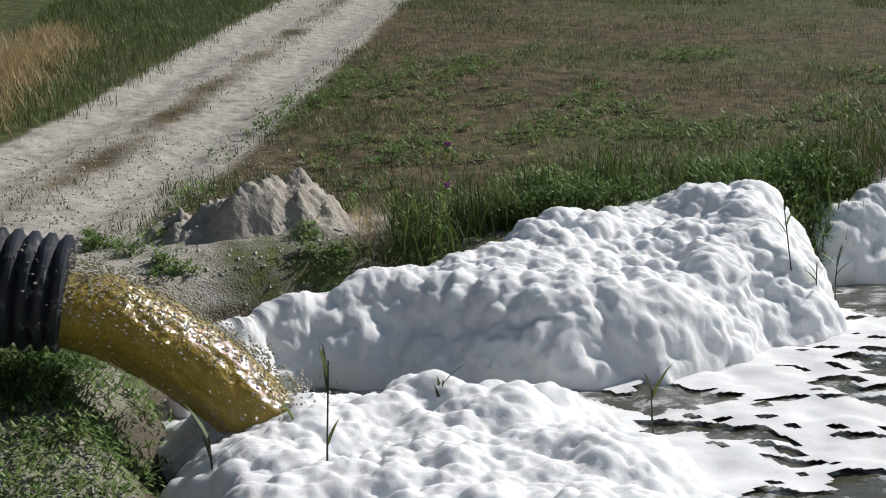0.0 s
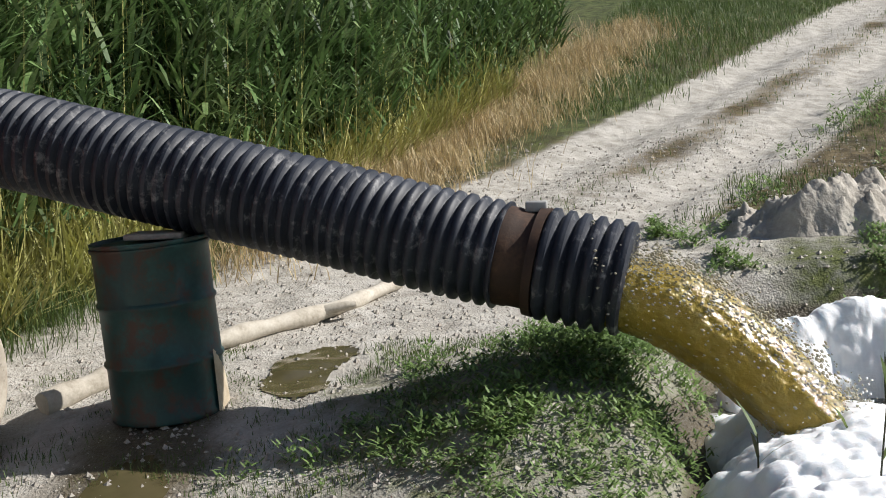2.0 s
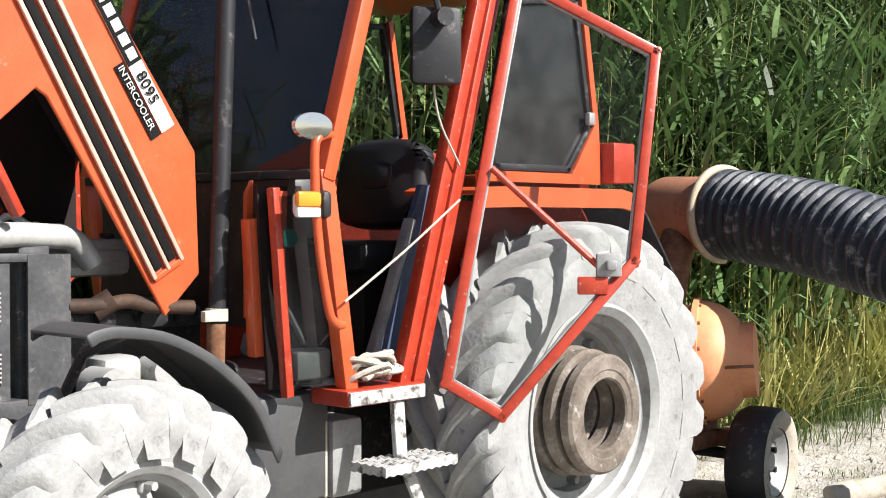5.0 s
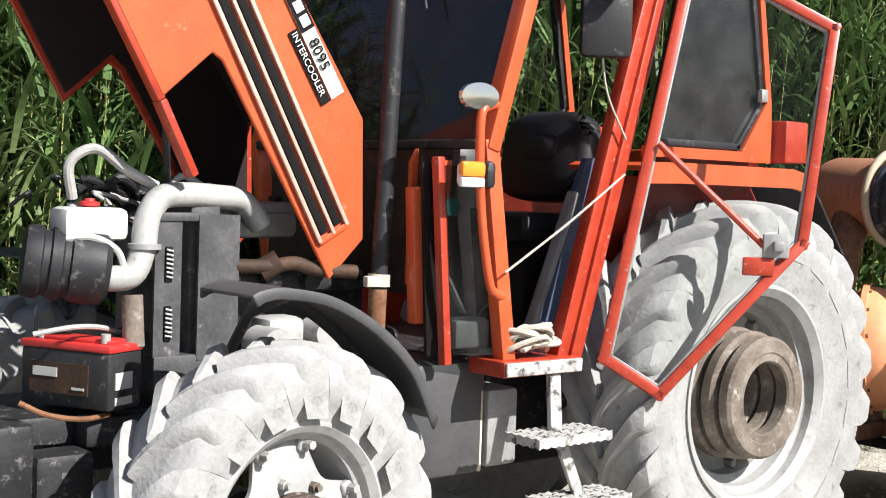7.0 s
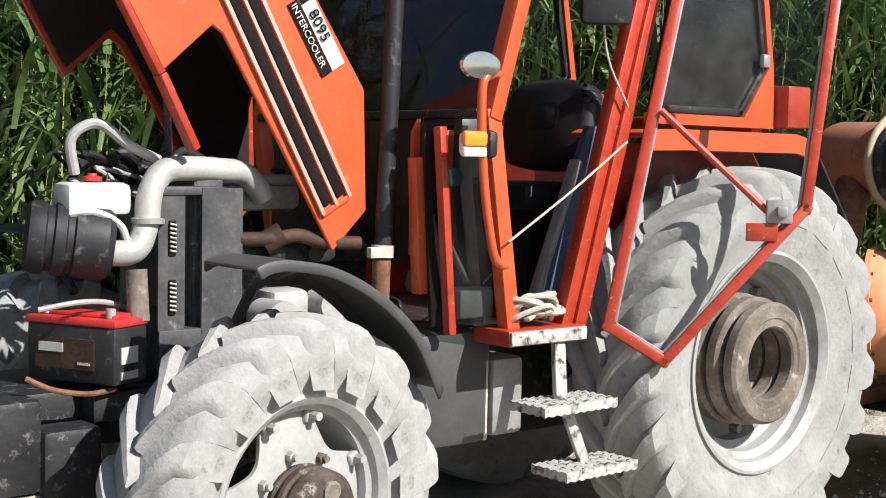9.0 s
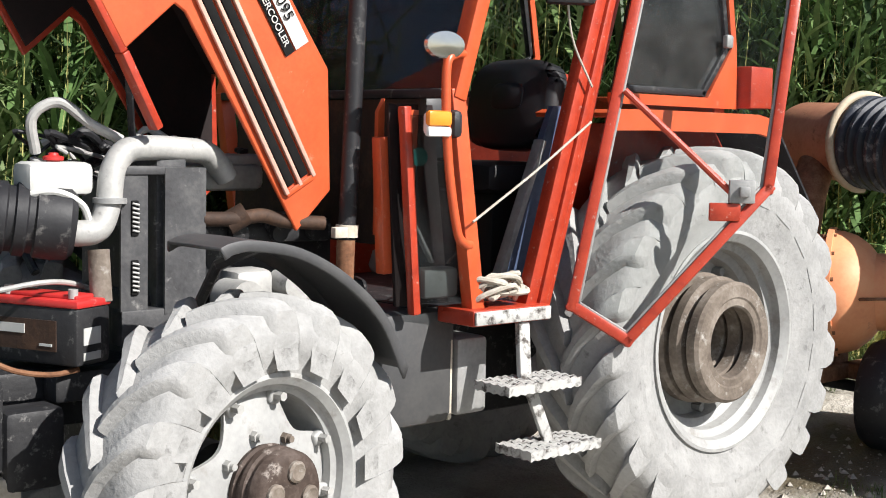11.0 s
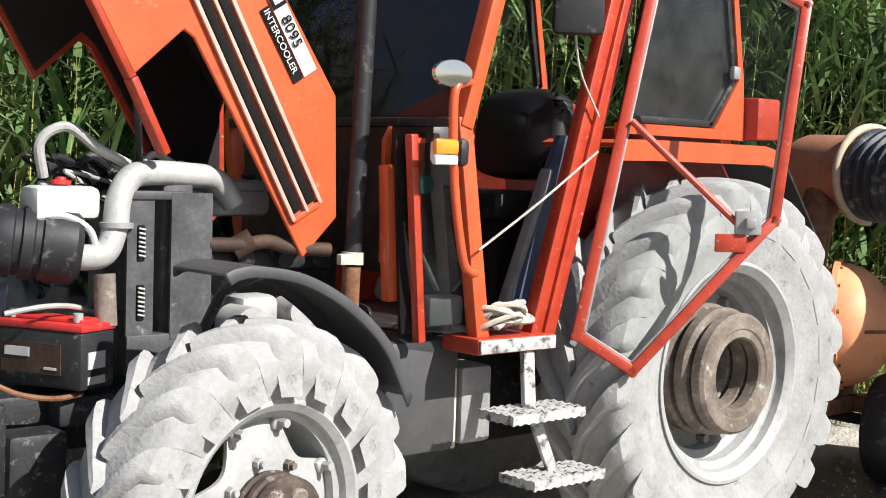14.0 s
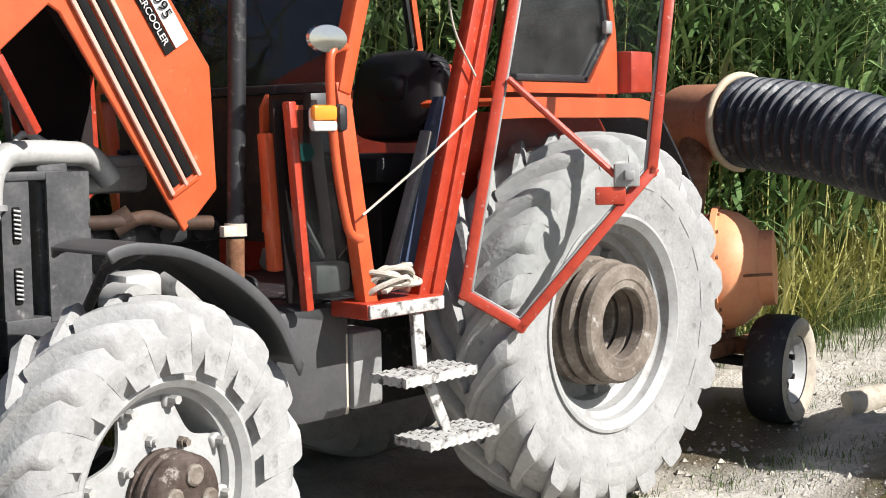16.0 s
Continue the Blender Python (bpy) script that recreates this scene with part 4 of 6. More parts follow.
def build_wheels():
    rear = wheel("rear", 0.83, 0.46, 0.455, 21, 0.046, TRACTOR)
    rear.matrix_basis = pose(0, 0.745, 0.82, 0, 12, 0)
    copy_part(rear, pose(0, -0.745, 0.82, 0, 12, 180))
    front = wheel("front", 0.6, 0.34, 0.345, 17, 0.042, TRACTOR)
    front.matrix_basis = pose(2.39, 0.86, 0.575, 0, 25, 8.5)
    copy_part(front, pose(2.39, -0.86, 0.575, 0, 25, 188.5))


build_wheels()
DOOR_W = Vector((-0.722, 0.692, 0)).normalized()


def door_pt(s, z):
    """A point of the open door: s metres out from its hinges."""
    return Vector((0.89 - 0.23 * (z - 1.026), 0.85, z)) + DOOR_W * s


def poly_frame(bm, pts, w, t, up):
    for a, b in zip(pts, pts[1:] + pts[:1]):
        d = (Vector(b) - Vector(a)).normalized() * (w * 0.5)
        bar(bm, Vector(a) - d, Vector(b) + d, t, w, up)
    return bm


def build_body():
    # engine, gearbox and axles
    bm = box(B(), (1.9, 0, 0.86), (1.0, 0.5, 0.5), 0.04)
    box(bm, (1.95, 0.0, 1.2), (0.85, 0.34, 0.3), 0.04)
    box(bm, (1.95, 0.2, 1.3), (0.7, 0.12, 0.08), 0.02)
    for k in range(4):
        rod(bm, (1.7 + 0.17 * k, 0.17, 1.32), (1.7 + 0.17 * k, 0.3, 1.3), 0.035, 12)
    tr("engine", bm, M_DARK, "dirty black diesel engine")
    tr("gearbox", box(box(B(), (0.9, 0, 0.72), (1.3, 0.42, 0.5), 0.05), (0.1, 0, 0.82), (0.7, 0.55, 0.55), 0.07), M_DARK, "dark cast gearbox housing")
    tr("rear_axle", rod(B(), (0, -0.72, 0.82), (0, 0.72, 0.82), 0.13, 24), M_DARK)
    bm = box(B(), (2.39, 0, 0.55), (0.2, 1.3, 0.18), 0.03)
    rod(bm, (2.39, -0.7, 0.57), (2.39, 0.7, 0.57), 0.1, 20)
    tr("front_axle", bm, M_DARK)
    bm = box(B(), (2.75, 0, 0.78), (0.95, 0.5, 0.2), 0.02)
    box(bm, (2.6, 0.30, 0.83), (0.34, 0.1, 0.1), 0.015)
    box(bm, (3.1, 0.33, 0.74), (0.28, 0.16, 0.3), 0.025)
    box(bm, (2.87, 0.36, 0.66), (0.2, 0.14, 0.26), 0.025)
    tr("front_frame", bm, M_DARK, "black front frame and weight bracket")
    tr("weight_pad", box(B(), (3.02, 0.36, 0.52), (0.22, 0.12, 0.13), 0.02), M_WOOD, "pale worn block under the bracket")
    # battery on the front frame
    BC, BR = Vector((2.73, 0.22, 1.0)), Matrix.Rotation(radians(25), 3, "Z")
    at = lambda x, y, z: BC + BR @ Vector((x, y, z))
    bat = tr("battery", box(B(), BC, (0.17, 0.36, 0.19), 0.012, BR), M_DARK, "black battery case with a red lid")
    tr("battery_lid", box(box(B(), at(0, 0, 0.105), (0.175, 0.37, 0.026), 0.008, BR), at(0, 0, 0.122), (0.1, 0.3, 0.016), 0.006, BR), M_RBAT, "dusty red lid", parent=bat)
    for y in (-0.13, 0.13):
        tr("terminal", rod(B(), at(0.04, y, 0.12), at(0.04, y, 0.15), 0.016, 12), M_ALU, parent=bat)
    tr("battery_label", box(B(), at(0.0865, -0.02, 0.0), (0.004, 0.24, 0.1), 0, BR), M_RUSTSHADE, "dark maroon printed label", parent=bat)
    tr("brand_bar", box(B(), at(0.089, -0.075, 0.018), (0.004, 0.1, 0.03), 0, BR), M_WHITE, parent=bat)
    tr("label_line", box(B(), at(0.089, 0.06, -0.03), (0.004, 0.05, 0.008), 0, BR), M_WHITE, parent=bat)
    tr("white_sticker", box(B(), at(0.01, 0.1815, 0.0), (0.085, 0.004, 0.055), 0, BR), M_WHITE, parent=bat)
    tr("white_sticker", box(B(), at(0.01, 0.1815, -0.065), (0.085, 0.004, 0.025), 0, BR), M_WHITE, parent=bat)
    tr("cable", tube(B(), curve_pts([(2.92, 0.27, 1.15), (2.8, 0.3, 1.17), (2.68, 0.26, 1.16), (2.55, 0.2, 1.12)]), 0.009, 8), M_ALU, parent=bat)
    tr("hold_down", tube(B(), curve_pts([(3.0, 0.36, 0.95), (2.92, 0.39, 0.91), (2.8, 0.38, 0.885), (2.7, 0.37, 0.89)]), 0.009, 8), M_RUST, parent=bat)
    # radiator with its slotted side plate
    bm = box(B(), (2.31, 0.0, 1.3), (0.12, 0.56, 0.56), 0.015)
    tr("radiator", bm, M_PLATE, "black radiator core")
    bm = plate(B(), [(2.52, 0.3, 1.04), (2.42, 0.3, 1.04), (2.42, 0.3, 1.53), (2.52, 0.3, 1.53)], 0.012)
    plate(bm, [(2.36, 0.31, 1.04), (2.2, 0.31, 1.04), (2.2, 0.31, 1.54), (2.36, 0.31, 1.54)], 0.012)
    box(bm, (2.4, 0.3, 1.53), (0.24, 0.04, 0.03), 0.006)
    box(bm, (2.4, 0.28, 1.0), (0.24, 0.08, 0.12), 0.006)
    tr("side_plate", bm, M_PLATE, "black slotted bracket plate, dusted grey")
    for z0 in (1.17, 1.37):
        tr("slot", box(B(), (2.47, 0.314, z0), (0.028, 0.01, 0.12), 0.012), M_INK)
        for k in range(7):
            tr("spring_coil", rod(B(), (2.458, 0.322, z0 - 0.045 + 0.015 * k), (2.482, 0.322, z0 - 0.04 + 0.015 * k), 0.004, 6), M_ALU)
    # air cleaner, its grey ducts, header tank
    air = tr("air_cleaner", lathe(B(), (2.915, 0.15, 1.38), (-1, 0.4, -0.12), [(0.09, 0), (0.115, 0.01), (0.12, 0.03), (0.12, 0.06), (0.108, 0.066), (0.108, 0.086), (0.12, 0.092), (0.12, 0.125), (0.108, 0.131), (0.108, 0.15), (0.12, 0.156), (0.122, 0.22), (0.118, 0.26), (0.1, 0.28), (0.06, 0.285)], 40), M_BLACK, "ribbed black air cleaner canister")
    tr("duct", tube(B(), curve_pts([(2.72, 0.26, 1.335), (2.67, 0.30, 1.325), (2.6, 0.31, 1.34), (2.56, 0.30, 1.42), (2.54, 0.29, 1.52), (2.49, 0.28, 1.59), (2.4, 0.27, 1.605), (2.25, 0.25, 1.6), (2.15, 0.23, 1.59), (2.09, 0.22, 1.55), (2.05, 0.22, 1.5)], 6), 0.043, 18), M_ALU, "grey cast intake duct")
    tr("duct_clamp", lathe(B(), (2.555, 0.302, 1.42), (-0.02, 0, 1), [(0.045, 0), (0.056, 0.002), (0.056, 0.018), (0.045, 0.02)], 24), M_STEEL)
    tr("drain_tube", rod(B(), (2.6, 0.33, 1.1), (2.6, 0.31, 1.27), 0.036, 18), M_HUB, "dusty grey tube")
    tank = tr("header_tank", box(B(), (2.705, 0.2, 1.5), (0.23, 0.14, 0.11), 0.025), M_WHITE, "white plastic coolant tank")
    tr("cap", lathe(B(), (2.705, 0.2, 1.55), (0, 0, 1), [(0.022, 0), (0.022, 0.008), (0.034, 0.01), (0.034, 0.022), (0.018, 0.026), (0.016, 0.034), (0.004, 0.035)], 18), M_RBAT, "red screw cap", parent=tank)
    tr("overflow_hose", tube(B(), curve_pts([(2.82, 0.25, 1.45), (2.74, 0.3, 1.46), (2.66, 0.31, 1.42), (2.63, 0.31, 1.36)]), 0.012, 8), M_WHITE)
    tr("heater_hose", tube(B(), curve_pts([(2.72, 0.1, 1.58), (2.74, 0.12, 1.7), (2.66, 0.15, 1.75), (2.56, 0.18, 1.68), (2.46, 0.2, 1.63)]), 0.018, 10), M_ALU, "braided grey hose")
    rng = random.Random(8)
    for k in range(34):
        p = Vector((rng.uniform(1.75, 2.78), rng.uniform(-0.12, 0.14), rng.uniform(1.5, 1.61)))
        line = curve_pts([p, p + Vector((rng.uniform(-0.15, 0.15), rng.uniform(-0.05, 0.1), rng.uniform(0, 0.08))), p + Vector((rng.uniform(-0.3, 0.1), rng.uniform(-0.1, 0.1), rng.uniform(-0.05, 0.02)))], 6)
        thick = rng.uniform(0.007, 0.017)
        tr("engine_hose", tube(B(), line, [thick * (1.0 if i % 2 else 0.82) for i in range(len(line))], 8), M_ALU if k % 4 == 0 else M_BLACK, "dusty pale hose" if k % 4 == 0 else "black engine hose")
    tr("rocker_cover", box(box(B(), (2.1, 0.02, 1.5), (0.5, 0.3, 0.1), 0.03), (1.95, 0.1, 1.56), (0.22, 0.1, 0.05), 0.02), M_ALU, "dusty grey rocker cover")
    bm = tube(B(), curve_pts([(2.2, 0.3, 1.36), (2.08, 0.33, 1.36), (1.98, 0.34, 1.37), (1.9, 0.36, 1.35), (1.75, 0.4, 1.34)]), 0.026, 14)
    rod(bm, (2.1, 0.3, 1.34), (2.04, 0.33, 1.38), 0.042, 14)
    tr("exhaust_manifold", bm, M_RUSTSHADE, "rusty exhaust manifold")
    bm = box(B(), (2.02, 0.3, 1.1), (0.16, 0.14, 0.16), 0.03)
    rod(bm, (2.1, 0.3, 1.08), (2.1, 0.44, 1.08), 0.07, 20)
    rod(bm, (1.88, 0.3, 1.12), (1.88, 0.42, 1.12), 0.05, 16)
    box(bm, (1.78, 0.3, 1.0), (0.2, 0.12, 0.2), 0.03)
    tr("alternator", bm, M_ALU, "dusty grey alternator and brackets")
    # front mudguards
    arc = curve_pts([(2.57, 0, 1.325), (2.53, 0, 1.34), (2.45, 0, 1.345), (2.28, 0, 1.315), (2.1, 0, 1.225), (1.94, 0, 1.085), (1.84, 0, 0.9)], 6)
    for side in (1, -1):
        bm = B()
        rows = []
        for p in arc:
            i = arc.index(p)
            d = (arc[min(i + 1, len(arc) - 1)] - arc[max(i - 1, 0)]).normalized()
            nrm = Vector((-d.z, 0, d.x)) * (-1 if (-d.z * 0 + d.x) > 0 else -1)
            ys = (0.68, 0.7, 0.86, 1.0, 1.015)
            dn = (0.03, 0.0, -0.006, 0.0, 0.03)
            rows.append([bm.verts.new((p.x + nrm.x * q * -1, side * y, p.z - abs(q) if q > 0 else p.z)) for y, q in zip(ys, dn)])
        for r0, r1 in zip(rows, rows[1:]):
            for q in range(4):
                bm.faces.new((r0[q], r0[q + 1], r1[q + 1], r1[q]))
        ob = tr("front_mudguard", bm, M_TANK, "black plastic front mudguard")
        sol = ob.modifiers.new("thickness", "SOLIDIFY")
        sol.thickness = 0.01
        tr("mudguard_stay", tube(B(), [(2.4, side * 0.6, 1.1), (2.42, side * 0.75, 1.25), (2.42, side * 0.98, 1.325)], 0.018, 8), M_DARK)
    # exhaust stack
    tr("exhaust_pipe", lathe(B(), (1.685, 0.45, 1.19), (-0.04, 0, 1), [(0.03, 0), (0.03, 0.1), (0.033, 0.1), (0.033, 2.0), (0.03, 2.0)], 22), M_BLACK, "tall black exhaust stack")
    tr("stack_foot", rod(B(), (1.69, 0.45, 1.1), (1.685, 0.45, 1.28), 0.034, 20), M_RUST, "rusty foot of the stack")
    tr("stack_clamp", box(lathe(B(), (1.682, 0.45, 1.29), (-0.04, 0, 1), [(0.034, 0), (0.042, 0.0), (0.042, 0.045), (0.034, 0.045)], 22), (1.73, 0.47, 1.31), (0.06, 0.03, 0.04), 0.005), M_WOOD, "pale clamp on the stack")


build_body()


def build_hood():
    hood = tr("hood", plate(B(), [(1.868, 0.38, 1.313), (1.72, 0.38, 1.46), (1.737, 0.38, 1.9), (2.09, 0.38, 2.41), (2.62, 0.38, 3.2), (3.3, 0.38, 3.18), (2.785, 0.38, 2.32), (2.55, 0.38, 1.925), (2.37, 0.38, 2.085), (2.33, 0.38, 2.06), (2.11, 0.38, 1.71)], 0.018, 0.004), M_ORANGE, "orange-red hood raised on its prop")
    far = plate(B(), [(1.868, -0.38, 1.313), (1.72, -0.38, 1.46), (1.737, -0.38, 1.9), (2.09, -0.38, 2.41), (2.62, -0.38, 3.2), (3.3, -0.38, 3.18), (2.785, -0.38, 2.32), (2.55, -0.38, 1.925), (2.37, -0.38, 2.085), (2.33, -0.38, 2.06), (2.11, -0.38, 1.71)], 0.018, 0.004)
    # far side and nose take a darker red, standing in for shade
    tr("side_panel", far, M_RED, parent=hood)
    # near-black sheets added to darken the hood's inner far side and top
    tr("side_lining", plate(B(), [(1.9, -0.352, 1.35), (1.76, -0.352, 1.48), (1.77, -0.352, 1.9), (2.11, -0.352, 2.39), (2.62, -0.352, 3.16), (3.26, -0.352, 3.15), (2.765, -0.352, 2.33), (2.55, -0.352, 1.96), (2.37, -0.352, 2.12), (2.31, -0.352, 2.07), (2.09, -0.352, 1.72)], 0.01), M_DARKSHEET, "near-black sheet added to darken the inside of the hood", parent=hood)
    tr("top_lining", plate(B(), [(1.775, -0.34, 1.9), (1.775, 0.355, 1.9), (2.64, 0.355, 3.175), (2.64, -0.34, 3.175)], 0.008), M_DARKSHEET, parent=hood)
    tr("top_panel", plate(B(), [(1.737, -0.385, 1.9), (1.737, 0.375, 1.9), (2.62, 0.375, 3.2), (2.62, -0.385, 3.2)], 0.015), M_ORANGE, parent=hood)
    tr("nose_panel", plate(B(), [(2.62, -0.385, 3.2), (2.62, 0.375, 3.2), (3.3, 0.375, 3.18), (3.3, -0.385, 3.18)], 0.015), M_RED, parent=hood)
    # folded lower edge with a rubber seal
    for a, b in (((2.795, 0.37, 2.33), (2.55, 0.37, 1.915)), ((2.55, 0.37, 1.915), (2.41, 0.35, 1.67))):
        tr("edge_fold", bar(B(), a, b, 0.05, 0.03), M_RED, parent=hood)
    tr("hood_prop", rod(B(), (2.5, 0.32, 1.88), (2.36, 0.1, 1.58), 0.013, 8), M_BLACK, parent=hood)
    # louvre stamping: three bright ribs and two slots
    a0, a1 = Vector((1.862, 0.398, 1.48)), Vector((2.53, 0.398, 2.66))
    d = (a1 - a0).normalized()
    side = Vector((-d.z, 0, d.x)) * -1
    for k, (m, w, dy) in enumerate(((M_FADED, 0.016, 0.012), (M_INK, 0.034, 0.004), (M_FADED, 0.014, 0.012), (M_INK, 0.034, 0.004), (M_FADED, 0.016, 0.012))):
        o = side * (-0.066 + k * 0.033)
        tr("louvre_rib" if m is M_FADED else "louvre_slot", bar(B(), a0 + o + Vector((0, dy, 0)) + d * (0.02 if m is M_INK else 0), a1 + o + Vector((0, dy, 0)), 0.014, w, side, 0.003), m, "faded pinkish rib" if m is M_FADED else "", parent=hood)
    tr("louvre_rib", bar(B(), a0 - side * 0.07, a0 + side * 0.07, 0.03, 0.02, d, 0.003), M_ORANGE, parent=hood)
    # name plate: a strip with plain bars for the maker and the model lettered below
    e0 = Vector((1.885, 0.402, 1.96))
    e1 = Vector((2.3, 0.402, 2.62))
    ed = (e1 - e0).normalized()
    es = Vector((-ed.z, 0, ed.x)) * -1

    def strip(name, s0, s1, o0, o1, m, dy=0.0, label=""):
        p = [e0 + ed * s0 + es * o0, e0 + ed * s1 + es * o0, e0 + ed * s1 + es * o1, e0 + ed * s0 + es * o1]
        bm = plate(B(), [q + Vector((0, dy, 0)) for q in p], 0.003)
        return tr(name, bm, m, label, False, parent=hood)
    strip("name_plate", 0.0, 0.62, -0.062, 0.0, M_LABEL, 0, "silver name strip")
    strip("name_band", 0.26, 0.62, -0.062, 0.0, M_INK, 0.004)
    strip("model_strip", 0.0, 0.285, 0.008, 0.05, M_INK, 0.0)
    for k in range(6):
        strip("letter_bar", 0.275 + 0.055 * k, 0.315 + 0.055 * k, -0.05, -0.012, M_LABEL, 0.008)
    rot = Matrix((-ed, -es, Vector((0, 1, 0)))).transposed().to_4x4()
    for text, size, s, o, m in (("8095", 0.06, 0.225, -0.054, M_INK), ("INTERCOOLER", 0.037, 0.28, 0.016, M_LABEL)):
        cu = bpy.data.curves.new("lettering", "FONT")
        cu.body, cu.size, cu.extrude = text, size, 0.001
        cu.space_character = 1.0
        ob = new("lettering", cu)
        ob.matrix_world = Matrix.Translation(e0 + ed * s + es * (o + size * 0.72) + Vector((0, 0.009, 0))) @ rot
        dg = bpy.context.evaluated_depsgraph_get()
        me = bpy.data.meshes.new_from_object(ob.evaluated_get(dg))
        me.transform(ob.matrix_world)
        me.materials.clear()
        me.materials.append(m)
        bpy.data.objects.remove(ob)
        o2 = new("lettering", me)
        o2.parent = hood


build_hood()


def build_cab():
    Y = 0.62
    for s in (1, -1):
        y = 0.76 * s
        tr("upper_front_pillar", bar(B(), (1.185, y, 2.7), (1.448, y, 1.8), 0.06, 0.075, (0, 1, 0)), M_ORANGE, "orange cab corner pillar")
        tr("lower_front_pillar", bar(B(), (1.452, y, 1.84), (1.325, y, 1.02), 0.065, 0.06, (0, 1, 0)), M_ORANGE, "orange cab corner pillar")
        tr("door_pillar", bar(B(), (0.56, y, 2.7), (1.055, y, 1.02), 0.06, 0.06, (0, 1, 0)), M_RED, "chipped red door pillar")
        tr("hinge_strip", bar(B(), (0.515, y + 0.03 * s, 2.7), (1.01, y + 0.03 * s, 1.02), 0.04, 0.035, (0, 1, 0)), M_RED)
        tr("door_seal_strip", bar(B(), (0.475, y + 0.01 * s, 2.7), (0.97, y + 0.01 * s, 1.02), 0.03, 0.05, (0, 1, 0)), M_RED)
        # rear quarter: window in its frame
        y = Y * s
        ring = [(0.41, 1.885), (0.24, 2.6), (-0.22, 2.66), (-0.335, 2.09), (-0.17, 1.885)]
        bm = poly_frame(B(), [(x, y, z) for x, z in ring], 0.035, 0.03, (0, 1, 0))
        tr("rear_window_seal", bm, M_BLACK)
        tr("rear_window", plate(B(), [(x, y, z) for x, z in ring], 0.006), M_GLASS if s > 0 else M_DOORGLASS, "tinted rear quarter window", False)
        bm = plate(B(), [(-0.24, y, 2.68), (-0.345, y, 2.09), (-0.18, y, 1.865), (0.46, y, 1.865), (0.46, y, 1.82), (-0.4, y, 1.82), (-0.38, y, 2.1), (-0.27, y, 2.7)], 0.03)
        tr("rear_quarter", bm, M_ORANGE)
        tr("fender_box", box(B(), (-0.49, y + 0.02 * s, 1.92), (0.17, 0.16, 0.19), 0.01), M_RED, "red lamp box on the fender")
        # rear fender
        bm = B()
        prof = [(0.66, 1.775), (0.62, 1.79), (0.4, 1.795), (-0.36, 1.795), (-0.47, 1.775)]
        rows = [[bm.verts.new((x, yy * s, z - dz)) for yy, dz in ((0.4, 0.0), (0.66, 0.0), (0.8, 0.0), (0.805, 0.085))] for x, z in prof]
        for r0, r1 in zip(rows, rows[1:]):
            for q in range(3):
                bm.faces.new((r0[q], r0[q + 1], r1[q + 1], r1[q]))
        ob = tr("rear_fender", bm, M_ORANGE, "orange rear fender over the wheel", False)
        ob.modifiers.new("thickness", "SOLIDIFY").thickness = 0.02
        tr("fender_side", plate(B(), [(0.8, 0.44 * s, 1.0), (0.62, 0.44 * s, 1.6), (0.45, 0.44 * s, 1.74), (-0.6, 0.44 * s, 1.74), (-0.9, 0.44 * s, 1.4), (-0.6, 0.44 * s, 0.9)], 0.02), M_RED, "dusty dark red inner fender wall")
        tr("fender_flap", plate(B(), [(-0.47, 0.45 * s, 1.77), (-0.47, 0.8 * s, 1.77), (-0.8, 0.8 * s, 1.38), (-0.8, 0.45 * s, 1.38)], 0.012), M_BLACK)
    # unseen above the view; added so that the cab lies in shade
    tr("roof", box(B(), (0.45, 0, 2.78), (1.55, 1.36, 0.12), 0.05), M_ORANGE, "orange cab roof, out of view, added to shade the cab")
    tr("rear_screen", plate(B(), [(-0.3, -0.6, 1.85), (-0.3, 0.6, 1.85), (-0.24, 0.6, 2.7), (-0.24, -0.6, 2.7)], 0.006), M_DOORGLASS, "", False)
    tr("rear_sill", box(B(), (-0.34, 0, 1.83), (0.08, 1.2, 0.1), 0.01), M_ORANGE)
    tr("front_screen", plate(B(), [(1.44, -0.74, 1.84), (1.44, 0.74, 1.84), (1.19, 0.74, 2.7), (1.19, -0.74, 2.7)], 0.006), M_SCREEN, "tinted windscreen", False)
    tr("screen_sill", box(B(), (1.46, 0, 1.82), (0.05, 1.46, 0.035), 0.008), M_BLACK)
    tr("wiper", bar(B(), (1.36, 0.28, 2.35), (1.28, 0.12, 2.6), 0.012, 0.012), M_BLACK)
    bm = plate(B(), [(1.47, -0.6, 1.8), (1.47, 0.6, 1.8), (1.49, 0.6, 1.25), (1.49, -0.6, 1.25)], 0.03)
    # the wall's shade is put into its colour with the rust brown
    tr("bulkhead", bm, M_RUSTSHADE, "front cab wall, dark red-brown for the shade on it")
    tr("cowl_side", plate(B(), [(1.57, 0.5, 1.8), (1.6, 0.5, 1.75), (1.6, 0.5, 1.3), (1.57, 0.5, 1.3)], 0.02), M_ORANGE)
    tr("cowl_strip", bar(B(), (1.605, 0.55, 1.66), (1.575, 0.55, 1.16), 0.06, 0.05, (0, 1, 0)), M_ORANGE)
    tr("cowl_strip", bar(B(), (1.61, 0.68, 1.77), (1.545, 0.68, 1.02), 0.035, 0.04, (0, 1, 0)), M_RED)
    tr("lower_pane", plate(B(), [(1.6, 0.7, 1.74), (1.45, 0.74, 1.74), (1.35, 0.74, 1.06), (1.535, 0.7, 1.06)], 0.006), M_PANE, "dark lower side pane", False)
    # added black sheet that stands in for the dark cab behind the pane
    tr("kick_panel", plate(B(), [(1.61, 0.59, 1.78), (1.4, 0.59, 1.78), (1.3, 0.59, 1.04), (1.56, 0.59, 1.04)], 0.012), M_DARKSHEET, "black sheet added to darken the lower pane")
